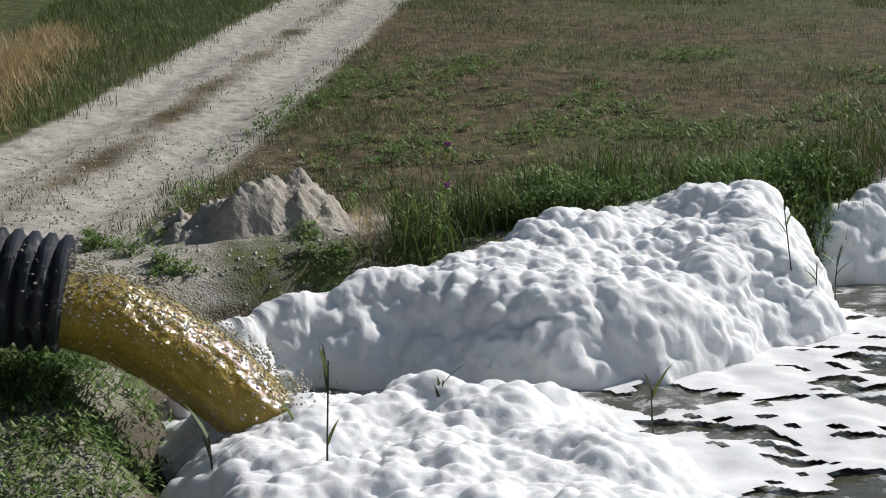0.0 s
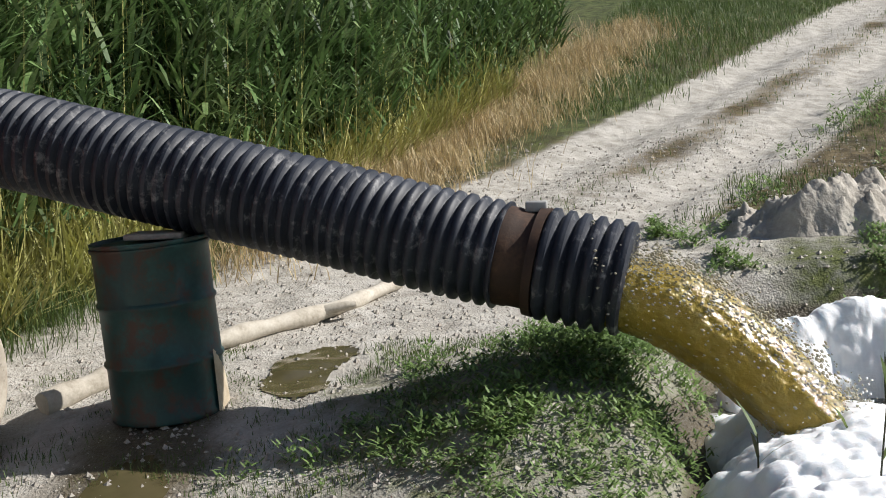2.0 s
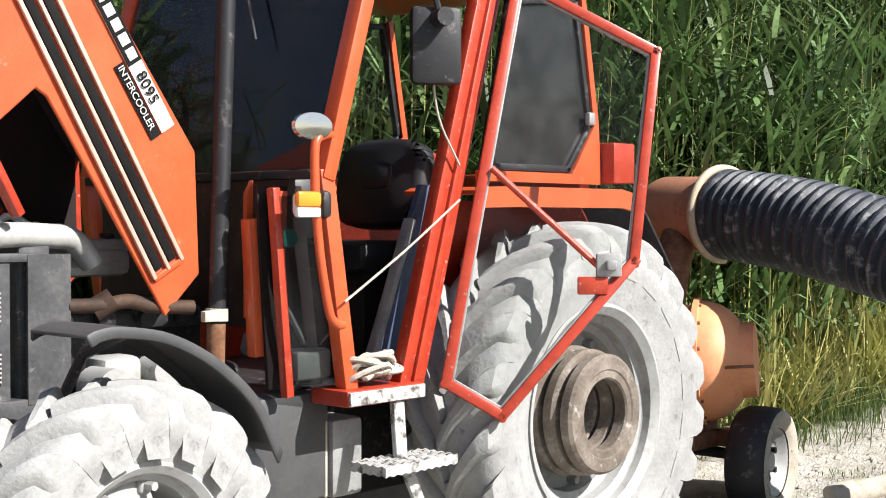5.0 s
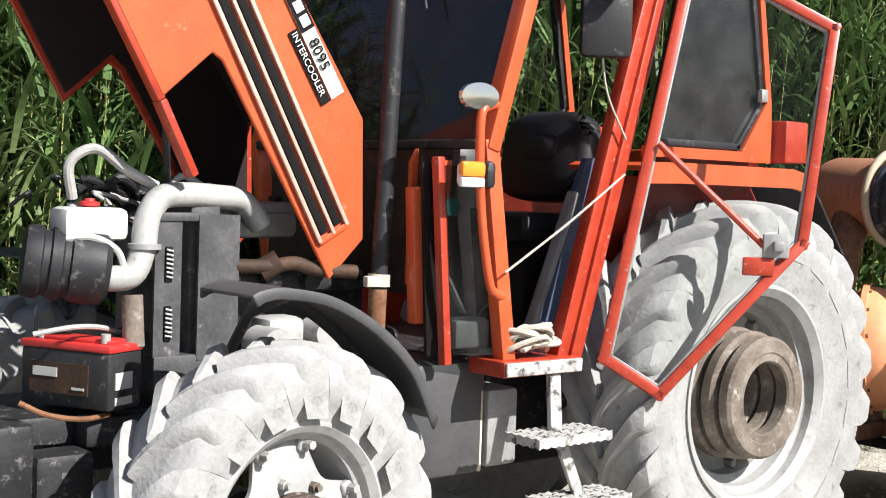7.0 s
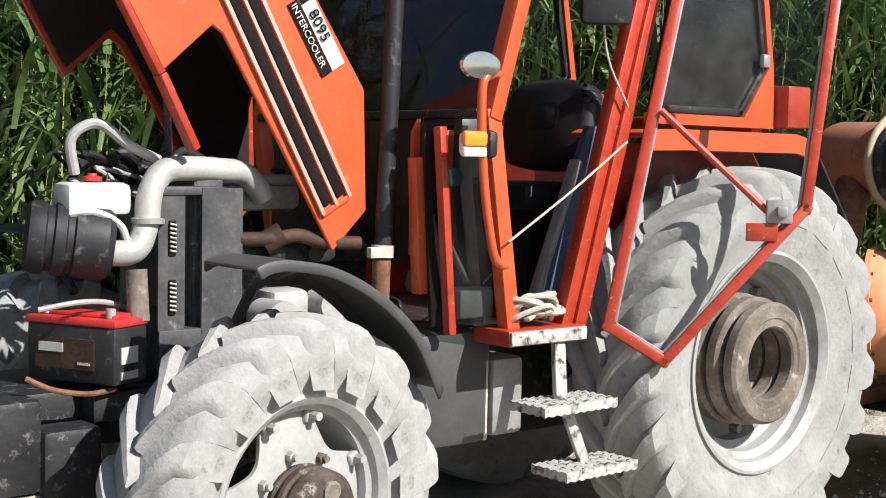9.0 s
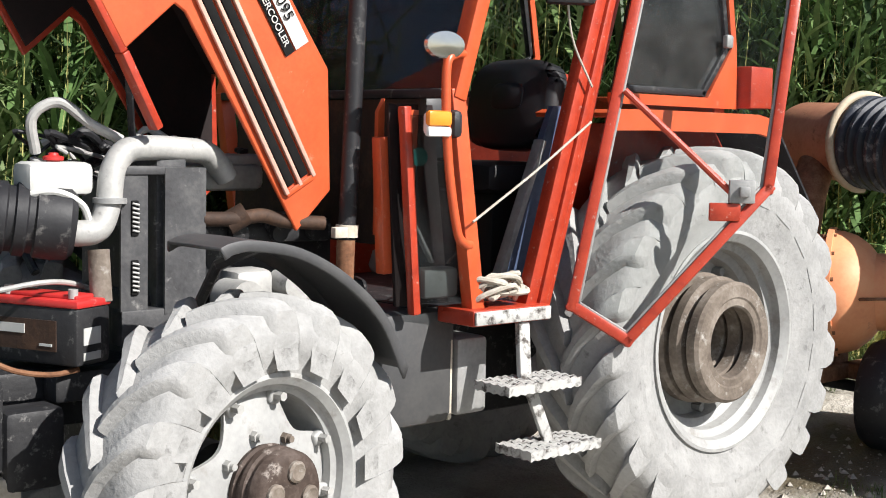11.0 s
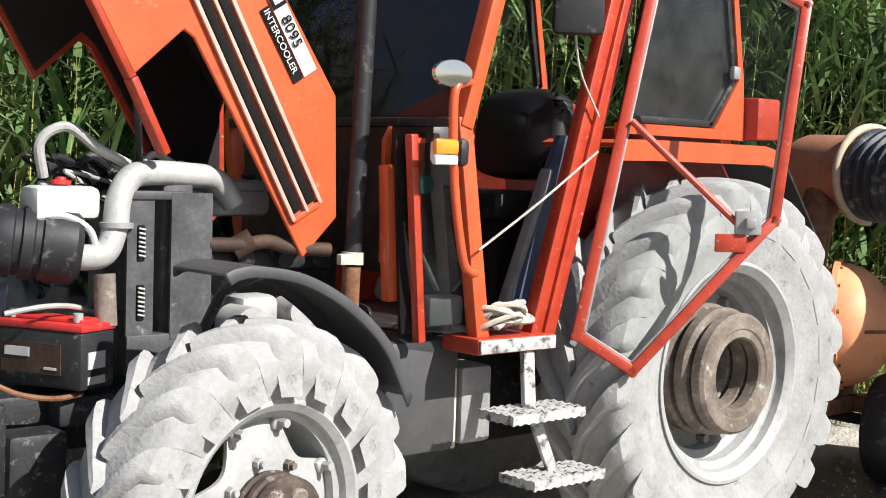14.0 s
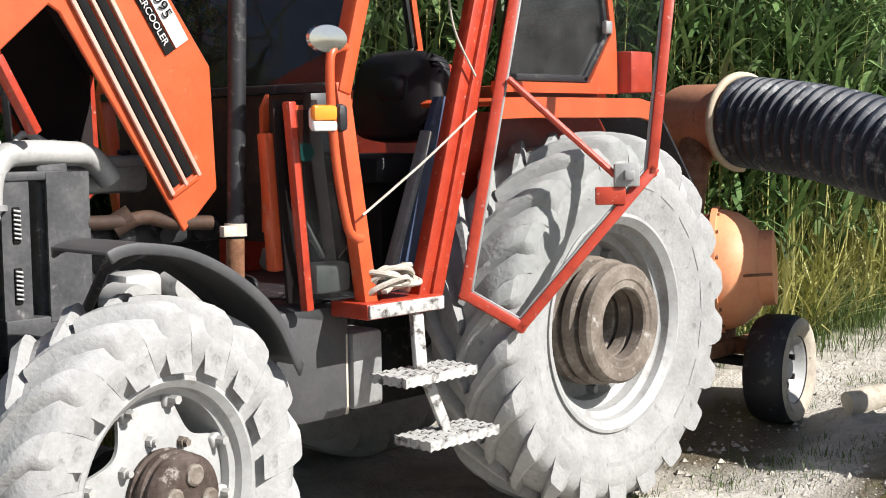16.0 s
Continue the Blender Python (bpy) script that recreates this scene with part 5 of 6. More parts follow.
    tr("corner_panel", plate(B(), [(1.58, 0.612, 1.76), (1.485, 0.612, 1.76), (1.5, 0.612, 1.42), (1.512, 0.612, 1.34), (1.545, 0.612, 1.44)], 0.006), M_ORANGE, "narrow orange corner panel")
    tr("dust_shelf", box(B(), (1.43, 0.65, 1.13), (0.17, 0.1, 0.11), 0.018), M_ALU, "dust-covered ledge")
    tr("pedal", bar(B(), (1.51, 0.63, 1.34), (1.43, 0.64, 1.2), 0.03, 0.012), M_ALU)
    tr("straw_stalk", rod(B(), (1.40, 0.69, 1.2), (1.31, 0.7, 1.28), 0.004, 6), M_ROPE)
    # floor, sill, dash
    tr("cab_floor", box(B(), (0.95, 0, 1.0), (0.95, 1.1, 0.05), 0.01), M_DARK)
    sill = tr("door_sill", box(B(), (1.2, 0.74, 1.01), (0.4, 0.2, 0.06), 0.008), M_RED, "chipped red door sill")
    tr("sill_edge", box(B(), (1.2, 0.845, 1.01), (0.39, 0.012, 0.05), 0.004), M_CHIPPED, parent=sill)
    tr("dashboard", box(B(), (1.2, 0.0, 1.7), (0.22, 0.9, 0.26), 0.05), M_SEAT)
    tr("steering_wheel", lathe(B(), (0.98, 0.0, 1.72), (-0.5, 0, 0.86), [(0.19, -0.014), (0.205, 0), (0.19, 0.014), (0.175, 0)], 36, True), M_SEAT)
    tr("steering_column", rod(B(), (1.2, 0, 1.5), (0.98, 0, 1.72), 0.03, 14), M_SEAT)
    # seat
    seat = tr("seat", box(B(), (0.66, 0.1, 1.5), (0.46, 0.54, 0.13), 0.05), M_SEAT, "black vinyl driver's seat")
    lean = pose(0.5, 0.12, 1.81, 0, -10, 0)
    rim_of = lambda a, b, x, c: [lean @ Vector((x, a * math.copysign(abs(math.cos(k * math.pi / 16)) ** 0.55, math.cos(k * math.pi / 16)), c + b * math.copysign(abs(math.sin(k * math.pi / 16)) ** 0.55, math.sin(k * math.pi / 16)))) for k in range(32)]
    tr("backrest", plate(B(), rim_of(0.27, 0.2, -0.06, 0.0), 0.12, 0.028), M_SEAT, "rounded black vinyl backrest", True, 60, seat)
    tr("backrest_pad", plate(B(), rim_of(0.1, 0.06, 0.052, 0.03), 0.014, 0.006), M_SEAT, "", True, 60, seat)
    tr("seat_base", box(B(), (0.62, 0.1, 1.22), (0.36, 0.4, 0.44), 0.03), M_SEAT, parent=seat)
    tr("console", plate(B(), [(0.78, 0.56, 1.0), (1.06, 0.56, 1.0), (0.72, 0.56, 1.8), (0.46, 0.56, 1.8)], 0.03), M_BLUE, "dusty dark blue side console")
    tr("console_edge", bar(B(), (1.06, 0.57, 1.02), (0.8, 0.57, 1.66), 0.03, 0.05, (0, 1, 0)), M_STEEL, "pale worn console edge")
    tr("far_wall", plate(B(), [(0.4, -0.55, 1.0), (1.2, -0.55, 1.0), (1.2, -0.55, 1.5), (0.4, -0.55, 1.6)], 0.02), M_RED)
    # rope across the doorway and rope heap on the sill
    tr("tie_rope", tube(B(), curve_pts([(0.79, 0.83, 1.735), (0.95, 0.83, 1.632), (1.122, 0.83, 1.525), (1.395, 0.82, 1.362)]), 0.0048, 7), M_ROPE, "thin pale rope across the doorway")
    tr("tie_rope", tube(B(), curve_pts([(0.94, 0.82, 2.25), (0.9, 0.82, 2.05), (0.78, 0.82, 1.87)]), 0.005, 6), M_ROPE)
    # grab rail with lamp and small mirror
    rail = tr("grab_rail", tube(B(), curve_pts([(1.42, 0.78, 1.96), (1.48, 0.8, 1.955), (1.53, 0.81, 1.9), (1.515, 0.81, 1.6), (1.465, 0.81, 1.34), (1.42, 0.8, 1.285), (1.37, 0.78, 1.275)]), 0.017, 12), M_ORANGE, "orange tubular grab rail")
    lamp = tr("turn_signal", box(B(), (1.565, 0.8, 1.71), (0.09, 0.05, 0.08), 0.015), M_CLEAR, "amber and white side lamp")
    tr("amber_lens", box(B(), (1.575, 0.825, 1.728), (0.11, 0.03, 0.055), 0.014), M_AMBER, parent=lamp)
    tr("clear_lens", box(B(), (1.575, 0.823, 1.682), (0.11, 0.028, 0.036), 0.01), M_CLEAR, parent=lamp)
    tr("lamp_back", box(B(), (1.495, 0.81, 1.71), (0.045, 0.07, 0.1), 0.02), M_BLACK, parent=lamp)
    sm = lathe(B(), (1.535, 0.8, 1.985), (0.2, 1, 0), [(0.055, -0.02), (0.075, 0), (0.07, 0.015), (0.02, 0.018)], 28)
    for v in sm.verts:
        v.co.x = 1.535 + (v.co.x - 1.535) * 1.1
        v.co.z = 1.985 + (v.co.z - 1.985) * 0.68
    tr("small_mirror", sm, M_CHROME, "small oval convex mirror")
    big = tr("side_mirror", box(B(), (0.94, 0.84, 2.32), (0.2, 0.055, 0.3), 0.05, Matrix.Rotation(radians(-35), 3, "Z")), M_BLACK, "black framed rear-view mirror")
    tr("mirror_ball", rod(B(), (0.95, 0.86, 2.42), (0.98, 0.93, 2.42), 0.035, 16), M_DARK, parent=big)
    tr("mirror_arm", tube(B(), [(1.12, 0.62, 2.62), (1.0, 0.85, 2.62), (0.95, 0.87, 2.44)], 0.014, 8), M_DARK, parent=big)
    tr("sticker", lathe(B(), (1.495, 0.63, 1.59), (0.3, 1, 0), [(0.034, 0), (0.034, 0.004), (0.02, 0.0045)], 24), M_DECAL, "round teal sticker")
    tr("sticker_card", box(B(), (1.555, 0.63, 1.71), (0.035, 0.006, 0.06), 0), M_WHITE)
    # tank, tool box, steps
    tank = tr("fuel_tank", box(B(), (1.46, 0.45, 0.8), (0.37, 0.34, 0.44), 0.04), M_TANK, "dark grey plastic fuel tank")
    tr("filler_neck", lathe(B(), (1.4, 0.5, 1.02), (0, 0, 1), [(0.06, 0), (0.06, 0.02), (0.065, 0.03), (0.05, 0.04), (0.056, 0.05), (0.05, 0.06), (0.058, 0.075), (0.05, 0.1), (0.02, 0.105)], 24), M_TANK, parent=tank)
    tr("tool_box", box(B(), (1.19, 0.47, 0.75), (0.16, 0.3, 0.3), 0.02), M_STEEL, "scuffed grey metal box")
    tr("tank_bracket", bar(B(), (1.3, 0.6, 0.59), (1.3, 0.6, 0.9), 0.02, 0.03, (0, 1, 0)), M_WOOD)
    st = tr("step_ladder", bar(B(), (1.13, 0.82, 0.98), (1.17, 0.88, 0.76), 0.06, 0.025, (0, 1, 0)), M_CHIPPED, "chipped white cab steps")
    tr("step_strut", bar(B(), (1.17, 0.9, 0.76), (1.05, 0.9, 0.52), 0.05, 0.02, (0, 1, 0)), M_CHIPPED, parent=st)
    for c in ((1.17, 0.9, 0.765), (1.07, 0.92, 0.52)):
        bm = B()
        nx, ny = 19, 9
        grid = [[bm.verts.new((c[0] - 0.19 + 0.38 * i / nx, c[1] - 0.093 + 0.186 * j / ny, c[2] + 0.012 + (0.006 if (i + j) % 2 else 0))) for j in range(ny + 1)] for i in range(nx + 1)]
        for i in range(nx):
            for j in range(ny):
                if i % 3 != 1 or j % 2 != 1:
                    bm.faces.new((grid[i][j], grid[i + 1][j], grid[i + 1][j + 1], grid[i][j + 1]))
        low = bmesh.ops.extrude_face_region(bm, geom=list(bm.faces))
        bmesh.ops.translate(bm, verts=[g for g in low["geom"] if isinstance(g, bmesh.types.BMVert)], vec=(0, 0, -0.034))
        bmesh.ops.recalc_face_normals(bm, faces=bm.faces)
        tr("step", bm, M_CHIPPED, "perforated tread in flaking white paint", parent=st)


build_cab()


def build_door():
    ring = [door_pt(0.0, 1.026), door_pt(0.236, 0.90), door_pt(0.668, 1.491), door_pt(0.641, 2.332), door_pt(0.04, 2.62)]
    nrm = (ring[2] - ring[0]).cross(ring[3] - ring[0]).normalized()
    d = tr("door", plate(B(), ring, 0.005), M_DOORGLASS, "open red-framed cab door of clear scratched glass", False)
    d.visible_shadow = False
    across = nrm.cross(Vector((0, 0, 1)))
    for a, b in zip(ring, ring[1:] + ring[:1]):
        e = (b - a).normalized()
        inn = nrm.cross(e)
        tr("door_rail", bar(B(), a - e * 0.022, b + e * 0.022, 0.05, 0.042, across, 0.008), M_RED, "chipped red door frame rail", parent=d)
        tr("seal", bar(B(), a + inn * 0.024, b + inn * 0.024, 0.022, 0.012, inn, 0.003), M_STEEL, "worn grey glass seal", parent=d)
    tr("door_stay", rod(B(), door_pt(0.02, 1.86) + Vector((0, 0.04, 0)), door_pt(0.53, 1.45) + Vector((0, 0.04, 0)), 0.014, 10), M_RED, parent=d)
    rot = Matrix((DOOR_W, Vector((0, 0, 1)).cross(DOOR_W), Vector((0, 0, 1)))).transposed()
    tr("latch", box(box(B(), door_pt(0.55, 1.48) + Vector((0.02, 0.04, 0)), (0.1, 0.03, 0.09), 0.006, rot), door_pt(0.55, 1.48) + Vector((0.03, 0.06, 0)), (0.04, 0.03, 0.04), 0.006, rot), M_STEEL, "worn metal door latch", parent=d)
    tr("latch_plate", box(B(), door_pt(0.5, 1.4) + Vector((0.01, 0.03, 0)), (0.12, 0.02, 0.07), 0.006, rot), M_RED, parent=d)
    tr("window_handle", box(B(), (-0.3, 0.66, 2.12), (0.05, 0.03, 0.06), 0.01), M_STEEL, parent=TRACTOR)


build_door()


def build_rope():
    rng = random.Random(12)
    pts = []
    for k in range(60):
        a = k * 0.9 + rng.uniform(-0.3, 0.3)
        r = rng.uniform(0.03, 0.1)
        pts.append((1.21 + r * math.cos(a) * 1.4, 0.76 + r * math.sin(a) * 0.9, 1.05 + 0.07 * rng.random() + 0.05 * (k / 60)))
    tagged(part("rope", tube(B(), curve_pts(pts, 5), 0.011, 7), M_ROPE), "heap of dirty pale rope on the cab sill", "rope")


build_rope()


# ---- the pump on its trailer behind the tractor ----
def build_pump():
    p = thing("water_pump", "salmon-orange pump on a small wheeled trailer", "pump")
    ax = Vector((-0.42, 0.88, 0.06)).normalized()
    c = Vector((-1.33, 0.42, 0.9))
    part("volute", lathe(B(), c, ax, [(0.1, -0.34), (0.27, -0.33), (0.31, -0.25), (0.315, 0.05), (0.29, 0.16)], 44), M_PUMP, p, "rounded pump casing")
    part("casing_flange", lathe(B(), c, ax, [(0.29, 0.155), (0.335, 0.16), (0.335, 0.19), (0.29, 0.195)], 44), M_PUMP, p)
    part("end_cone", lathe(B(), c, ax, [(0.32, 0.19), (0.315, 0.23), (0.295, 0.29), (0.25, 0.35), (0.2, 0.39), (0.195, 0.46), (0.05, 0.47)], 44), M_PUMP, p)
    for k in range(14):
        a = 2 * math.pi * k / 14
        _, r, q = frame_of(ax)
        o = c + (r * math.cos(a) + q * math.sin(a)) * 0.317
        part("bolt", rod(B(), o + ax * 0.14, o + ax * 0.205, 0.011, 6), M_RUST, p)
    part("handle", tube(B(), curve_pts([c + ax * 0.34 + Vector((0.2, 0.08, -0.02)), c + ax * 0.36 + Vector((0.26, 0.1, -0.01)), c + ax * 0.44 + Vector((0.2, 0.12, -0.01))]), 0.008, 8), M_RUST, p)
    part("riser", tube(B(), curve_pts([(-1.45, 0.32, 1.05), (-1.6, 0.26, 1.35), (-1.78, 0.2, 1.56)]), [0.1] * 13, 28), M_RUST, p, "rusty riser pipe")
    a, d = along(PIPE, 0.0)
    part("outlet", lathe(B(), a - d * 0.42, d, [(0.1, 0), (0.2, 0.03), (0.215, 0.08), (0.215, 0.52)], 40), M_PUMPSHADE, p, "outlet elbow in salmon paint darkened for shade")
    bm = box(B(), (-1.45, 0.2, 0.5), (0.9, 0.08, 0.08), 0.01)
    box(bm, (-1.45, 0.62, 0.5), (0.6, 0.06, 0.08), 0.01)
    box(bm, (-1.5, 0.3, 0.5), (0.08, 1.2, 0.08), 0.01)
    box(bm, (-1.4, 0.4, 0.58), (0.3, 0.4, 0.16), 0.02)
    part("chassis", bm, M_RUST, p, "rusty trailer frame")
    part("axle", rod(B(), (-1.5, -0.7, 0.42), (-1.5, 0.92, 0.42), 0.03, 14), M_DARK, p)
    part("drive_shaft", rod(B(), (-0.35, 0.0, 0.72), (-1.4, 0.1, 0.9), 0.05, 16), M_BLACK, p)
    ty = B()
    prof = [(0.165, -0.095), (0.18, -0.105), (0.23, -0.12), (0.262, -0.11), (0.28, -0.075), (0.284, 0), (0.28, 0.07), (0.262, 0.1), (0.23, 0.108), (0.19, 0.09), (0.172, 0.08)]
    lathe(ty, (0, 0, 0), (0, 1, 0), prof, 44, True)
    w = part("trailer_wheel", lathe(B(), (0, 0, 0), (0, 1, 0), [(0.16, -0.08), (0.175, -0.075), (0.155, -0.04), (0.155, 0.03), (0.178, 0.074), (0.178, 0.082), (0.16, 0.07), (0.145, 0.03), (0.1, 0.01), (0.06, 0.03), (0.05, 0.05), (0.02, 0.05)], 40), M_RIM, p, "dusty steel trailer wheel")
    part("tyre", ty, M_BLACK, w, "worn black tyre, wet on its tread")
    part("sidewall", lathe(B(), (0, 0, 0), (0, 1, 0), [(0.176, 0.084), (0.192, 0.094), (0.23, 0.112), (0.258, 0.106), (0.268, 0.099), (0.255, 0.095), (0.2, 0.085)], 44, True), M_MUDDY, w, "sidewall caked in dried pale mud")
    for k in range(5):
        a = 2 * math.pi * k / 5
        part("wheel_nut", rod(B(), (0.085 * math.cos(a), 0.01, 0.085 * math.sin(a)), (0.085 * math.cos(a), 0.05, 0.085 * math.sin(a)), 0.016, 6), M_DARK, w)
    z = zat(-1.48, 0.92) + 0.265
    w.matrix_basis = pose(-1.48, 0.90, z, 0, 0, 10)
    copy_part(w, pose(-1.48, -0.72, z, 0, 0, 180))


build_pump()


# ---- loose grit ----
def build_grit():
    rng = np.random.default_rng(41)
    n = 20000
    x = np.concatenate([rng.uniform(-3.5, 3.0, n // 2), rng.uniform(-10, -3.0, n - n // 2)])
    y = np.concatenate([rng.uniform(0.6, 4.3, n // 2), rng.uniform(0.9, 6.5, n - n // 2)])
    r = 0.004 + 0.02 * rng.random(n) ** 4
    base = np.array([(1, 0, 0), (-1, 0, 0), (0, 1, 0), (0, -1, 0), (0, 0, 0.8), (0, 0, -0.5)], float)
    face = np.array([(0, 2, 4), (2, 1, 4), (1, 3, 4), (3, 0, 4), (2, 0, 5), (1, 2, 5), (3, 1, 5), (0, 3, 5)])
    C = np.stack([x, y, land(x, y)], -1)
    V = C[:, None, :] + base[None] * r[:, None, None] * rng.uniform(0.6, 1.4, (n, 6, 1))
    F = (np.arange(n) * 6)[:, None, None] + face[None]
    soup("grit", V.reshape(-1, 3), F.reshape(-1, 3).tolist(), M_MOUND, "small pale clods and grit on dry silt", "grit")


build_grit()


# ---- plants ----
def blades(roots, heading, lean, length, width, droop, segs):
    """Arrays of bent, tapering blades: returns verts and faces."""
    n = len(roots)
    vs, fs = [], []
    t = np.linspace(0, 1, segs + 1)
    cx, sy = np.cos(heading), np.sin(heading)
    pts = []
    for k in t:
        ang = lean + droop * k
        # path of the midrib, summed in small steps
        pts.append(ang)
    x = np.zeros(n)
    z = np.zeros(n)
    mid = [(x.copy(), z.copy())]
    for k in range(segs):
        a = (pts[k] + pts[k + 1]) / 2
        x = x + np.sin(a) * length / segs
        z = z + np.cos(a) * length / segs
        mid.append((x.copy(), z.copy()))
    rows = []
    for k, (mx, mz) in enumerate(mid):
        f = t[k]
        w = width * (0.55 + 1.6 * f * (1 - f)) * (1 - f) ** 0.45 if k < segs else width * 0.02
        w = np.maximum(w, 0.0008)
        P = roots + np.stack([mx * cx, mx * sy, mz], -1)
        S = np.stack([-sy, cx, np.zeros(n)], -1) * (w / 2)[:, None]
        rows.append(P - S)
        rows.append(P + S)
    V = np.stack(rows, 1)
    m = V.shape[1]
    base = (np.arange(n) * m)[:, None]
    F = []
    for k in range(segs):
        F.append(base + np.array([2 * k, 2 * k + 1, 2 * k + 3, 2 * k + 2]))
    return V.reshape(-1, 3), np.stack(F, 1).reshape(-1, 4)


def gather(chunks):
    vs, fs, o = [], [], 0
    for v, f in chunks:
        vs.append(v)
        fs.append(f + o)
        o += len(v)
    return np.concatenate(vs), np.concatenate(fs)


def mesh_soup(name, chunks, material, label, category):
    v, f = gather(chunks)
    me = bpy.data.meshes.new(name)
    me.from_pydata(v.tolist(), [], f.tolist())
    me.polygons.foreach_set("use_smooth", np.ones(len(f), bool))
    me.materials.append(material)
    return tagged(new(name, me), label, category, "", "stuff")


def build_reeds():
    rng = np.random.default_rng(5)
    n = 15000
    x = np.concatenate([rng.uniform(-16, 6.5, n // 2), rng.uniform(-9, 4.0, n // 2)])
    dep = rng.random(n) ** 1.6 * 4.0
    y = reed_edge(x) - dep + rng.normal(0, 0.12, n)
    keep = (0.6 * lump(x, y, 12, 0.9) + 0.4 * lump(x, y, 13, 2.6) + 0.2 * rng.random(n) > 0.4) & ((x < -0.9) | (y < -1.4))
    x, y, dep = x[keep], y[keep], dep[keep]
    n = len(x)
    z = land(x, y) - 0.03
    tall = (2.5 + 1.0 * rng.random(n)) * np.interp(dep, [0, 0.5, 1.2], [0.55, 0.85, 1.05]) * np.interp(x, [-16, -11, -7, -4], [0.62, 0.8, 0.98, 1.12])
    head, lean = rng.uniform(0, 2 * np.pi, n), np.abs(rng.normal(0, 0.07, n))
    R = np.stack([x, y, z], -1)
    odd = rng.random(n) < 0.6
    stems = [blades(R[odd], head[odd], lean[odd], tall[odd], np.full(odd.sum(), 0.012), 0.08 * rng.random(odd.sum()), 3)]
    mesh_soup("reed_stems", stems, M_REEDSTEM, "yellow-green reed stalks standing densely", "reeds")
    leaves = []
    for k in range(9):
        f = 0.25 + 0.75 * (k + rng.random(n)) / 9
        sel = rng.random(n) < np.interp(f, [0.2, 0.45, 0.6], [0.3, 0.6, 0.95])
        P = R + np.stack([np.cos(head) * np.sin(lean) * tall * f, np.sin(head) * np.sin(lean) * tall * f, np.cos(lean) * tall * f * 0.97], -1)
        m = sel.sum()
        leaves.append(blades(P[sel], rng.uniform(0, 2 * np.pi, m), 0.25 + 0.6 * rng.random(m), 0.28 + 0.36 * rng.random(m), 0.028 + 0.034 * rng.random(m), 0.2 + 1.6 * rng.random(m), 3))
    mesh_soup("reed_leaves", leaves, M_REED, "long green reed leaves", "reeds")
    m = int(n * 1.2)
    x2 = rng.uniform(-13, 4, m)
    y2 = reed_edge(x2) - rng.random(m) ** 1.3 * 1.6 + 0.25
    ok = (x2 < -0.9) | (y2 < -1.4)
    x2, y2 = x2[ok], y2[ok]
    m = len(x2)
    P = np.stack([x2, y2, land(x2, y2)], -1)
    mesh_soup("dry_reed_litter", [blades(P, rng.uniform(0, 6.28, m), 0.1 + 0.8 * rng.random(m), 0.3 + 0.7 * rng.random(m), 0.012 + 0.016 * rng.random(m), 1.1 * rng.random(m), 3)], M_REEDSTEM, "dry broken stalks at the reeds' foot", "reeds")


build_reeds()


def turf(name, n, region, mask, height, width, material, label, seed, droop=0.9):
    rng = np.random.default_rng(seed)
    x, y = rng.uniform(region[0], region[1], n), rng.uniform(region[2], region[3], n)
    ok = rng.random(n) < mask(x, y)
    x, y = x[ok], y[ok]
    # blades stand in tufts
    x, y = x + rng.normal(0, 0.015, len(x)), y + rng.normal(0, 0.015, len(x))
    m = len(x)
    P = np.stack([x, y, land(x, y) - 0.005], -1)
    L = height * (0.4 + rng.random(m)) * (0.6 + 0.8 * lump(x, y, seed, 1.7))
    mesh_soup(name, [blades(P, rng.uniform(0, 6.28, m), 0.5 * rng.random(m), L, width * (0.7 + 0.6 * rng.random(m)), droop * rng.random(m), 2)], material, label, "grass")


def off_road(x, y):
    return sstep(1.1, 1.7, np.abs(y - road_mid(x)) + 0.4 * (lump(x, y, 15, 2.0) - 0.5)) * sstep(-4.5, -5.5, x)


def patchy(x, y, seed, scale, lo, hi):
    return sstep(lo, hi, 0.65 * lump(x, y, seed, scale) + 0.35 * lump(x, y, seed + 1, scale * 3.1))


dry_edge = lambda x, y: np.exp(-((y - reed_edge(x) - 0.45) / 0.65) ** 2) * sstep(-3.5, -5.5, x)
turf("dry_grass", 120000, (-20, -3.5, 0.4, 6.0), lambda x, y: dry_edge(x, y) * (0.35 + 0.65 * patchy(x, y, 70, 1.2, 0.35, 0.6)), 0.32, 0.011, M_STRAW, "tawny dry grass along the track", 61, 1.7)
turf("dry_grass", 26000, (-22, -5, 5.0, 22), lambda x, y: off_road(x, y) * patchy(x, y, 71, 0.5, 0.4, 0.65) * 0.6, 0.07, 0.008, M_STRAW, "short dry turf of the field", 62)
turf("field_grass", 190000, (-26, -5, 4.5, 24), lambda x, y: off_road(x, y) * (0.15 + patchy(x, y, 73, 0.45, 0.42, 0.7)), 0.09, 0.009, M_GRASS, "short green turf of the field", 63)
turf("field_grass", 60000, (-30, -11.5, 1.0, 12), lambda x, y: off_road(x, y) * (y < road_mid(x)) * (y > reed_edge(x) - 0.5), 0.16, 0.012, M_GRASS, "green grass left of the track", 64)
turf("track_grass", 16000, (-18, -5, 3.0, 9.0), lambda x, y: np.exp(-((y - road_mid(x)) / 0.28) ** 2) * patchy(x, y, 75, 1.4, 0.4, 0.7), 0.06, 0.006, M_STRAW, "sparse tufts between the ruts", 65)
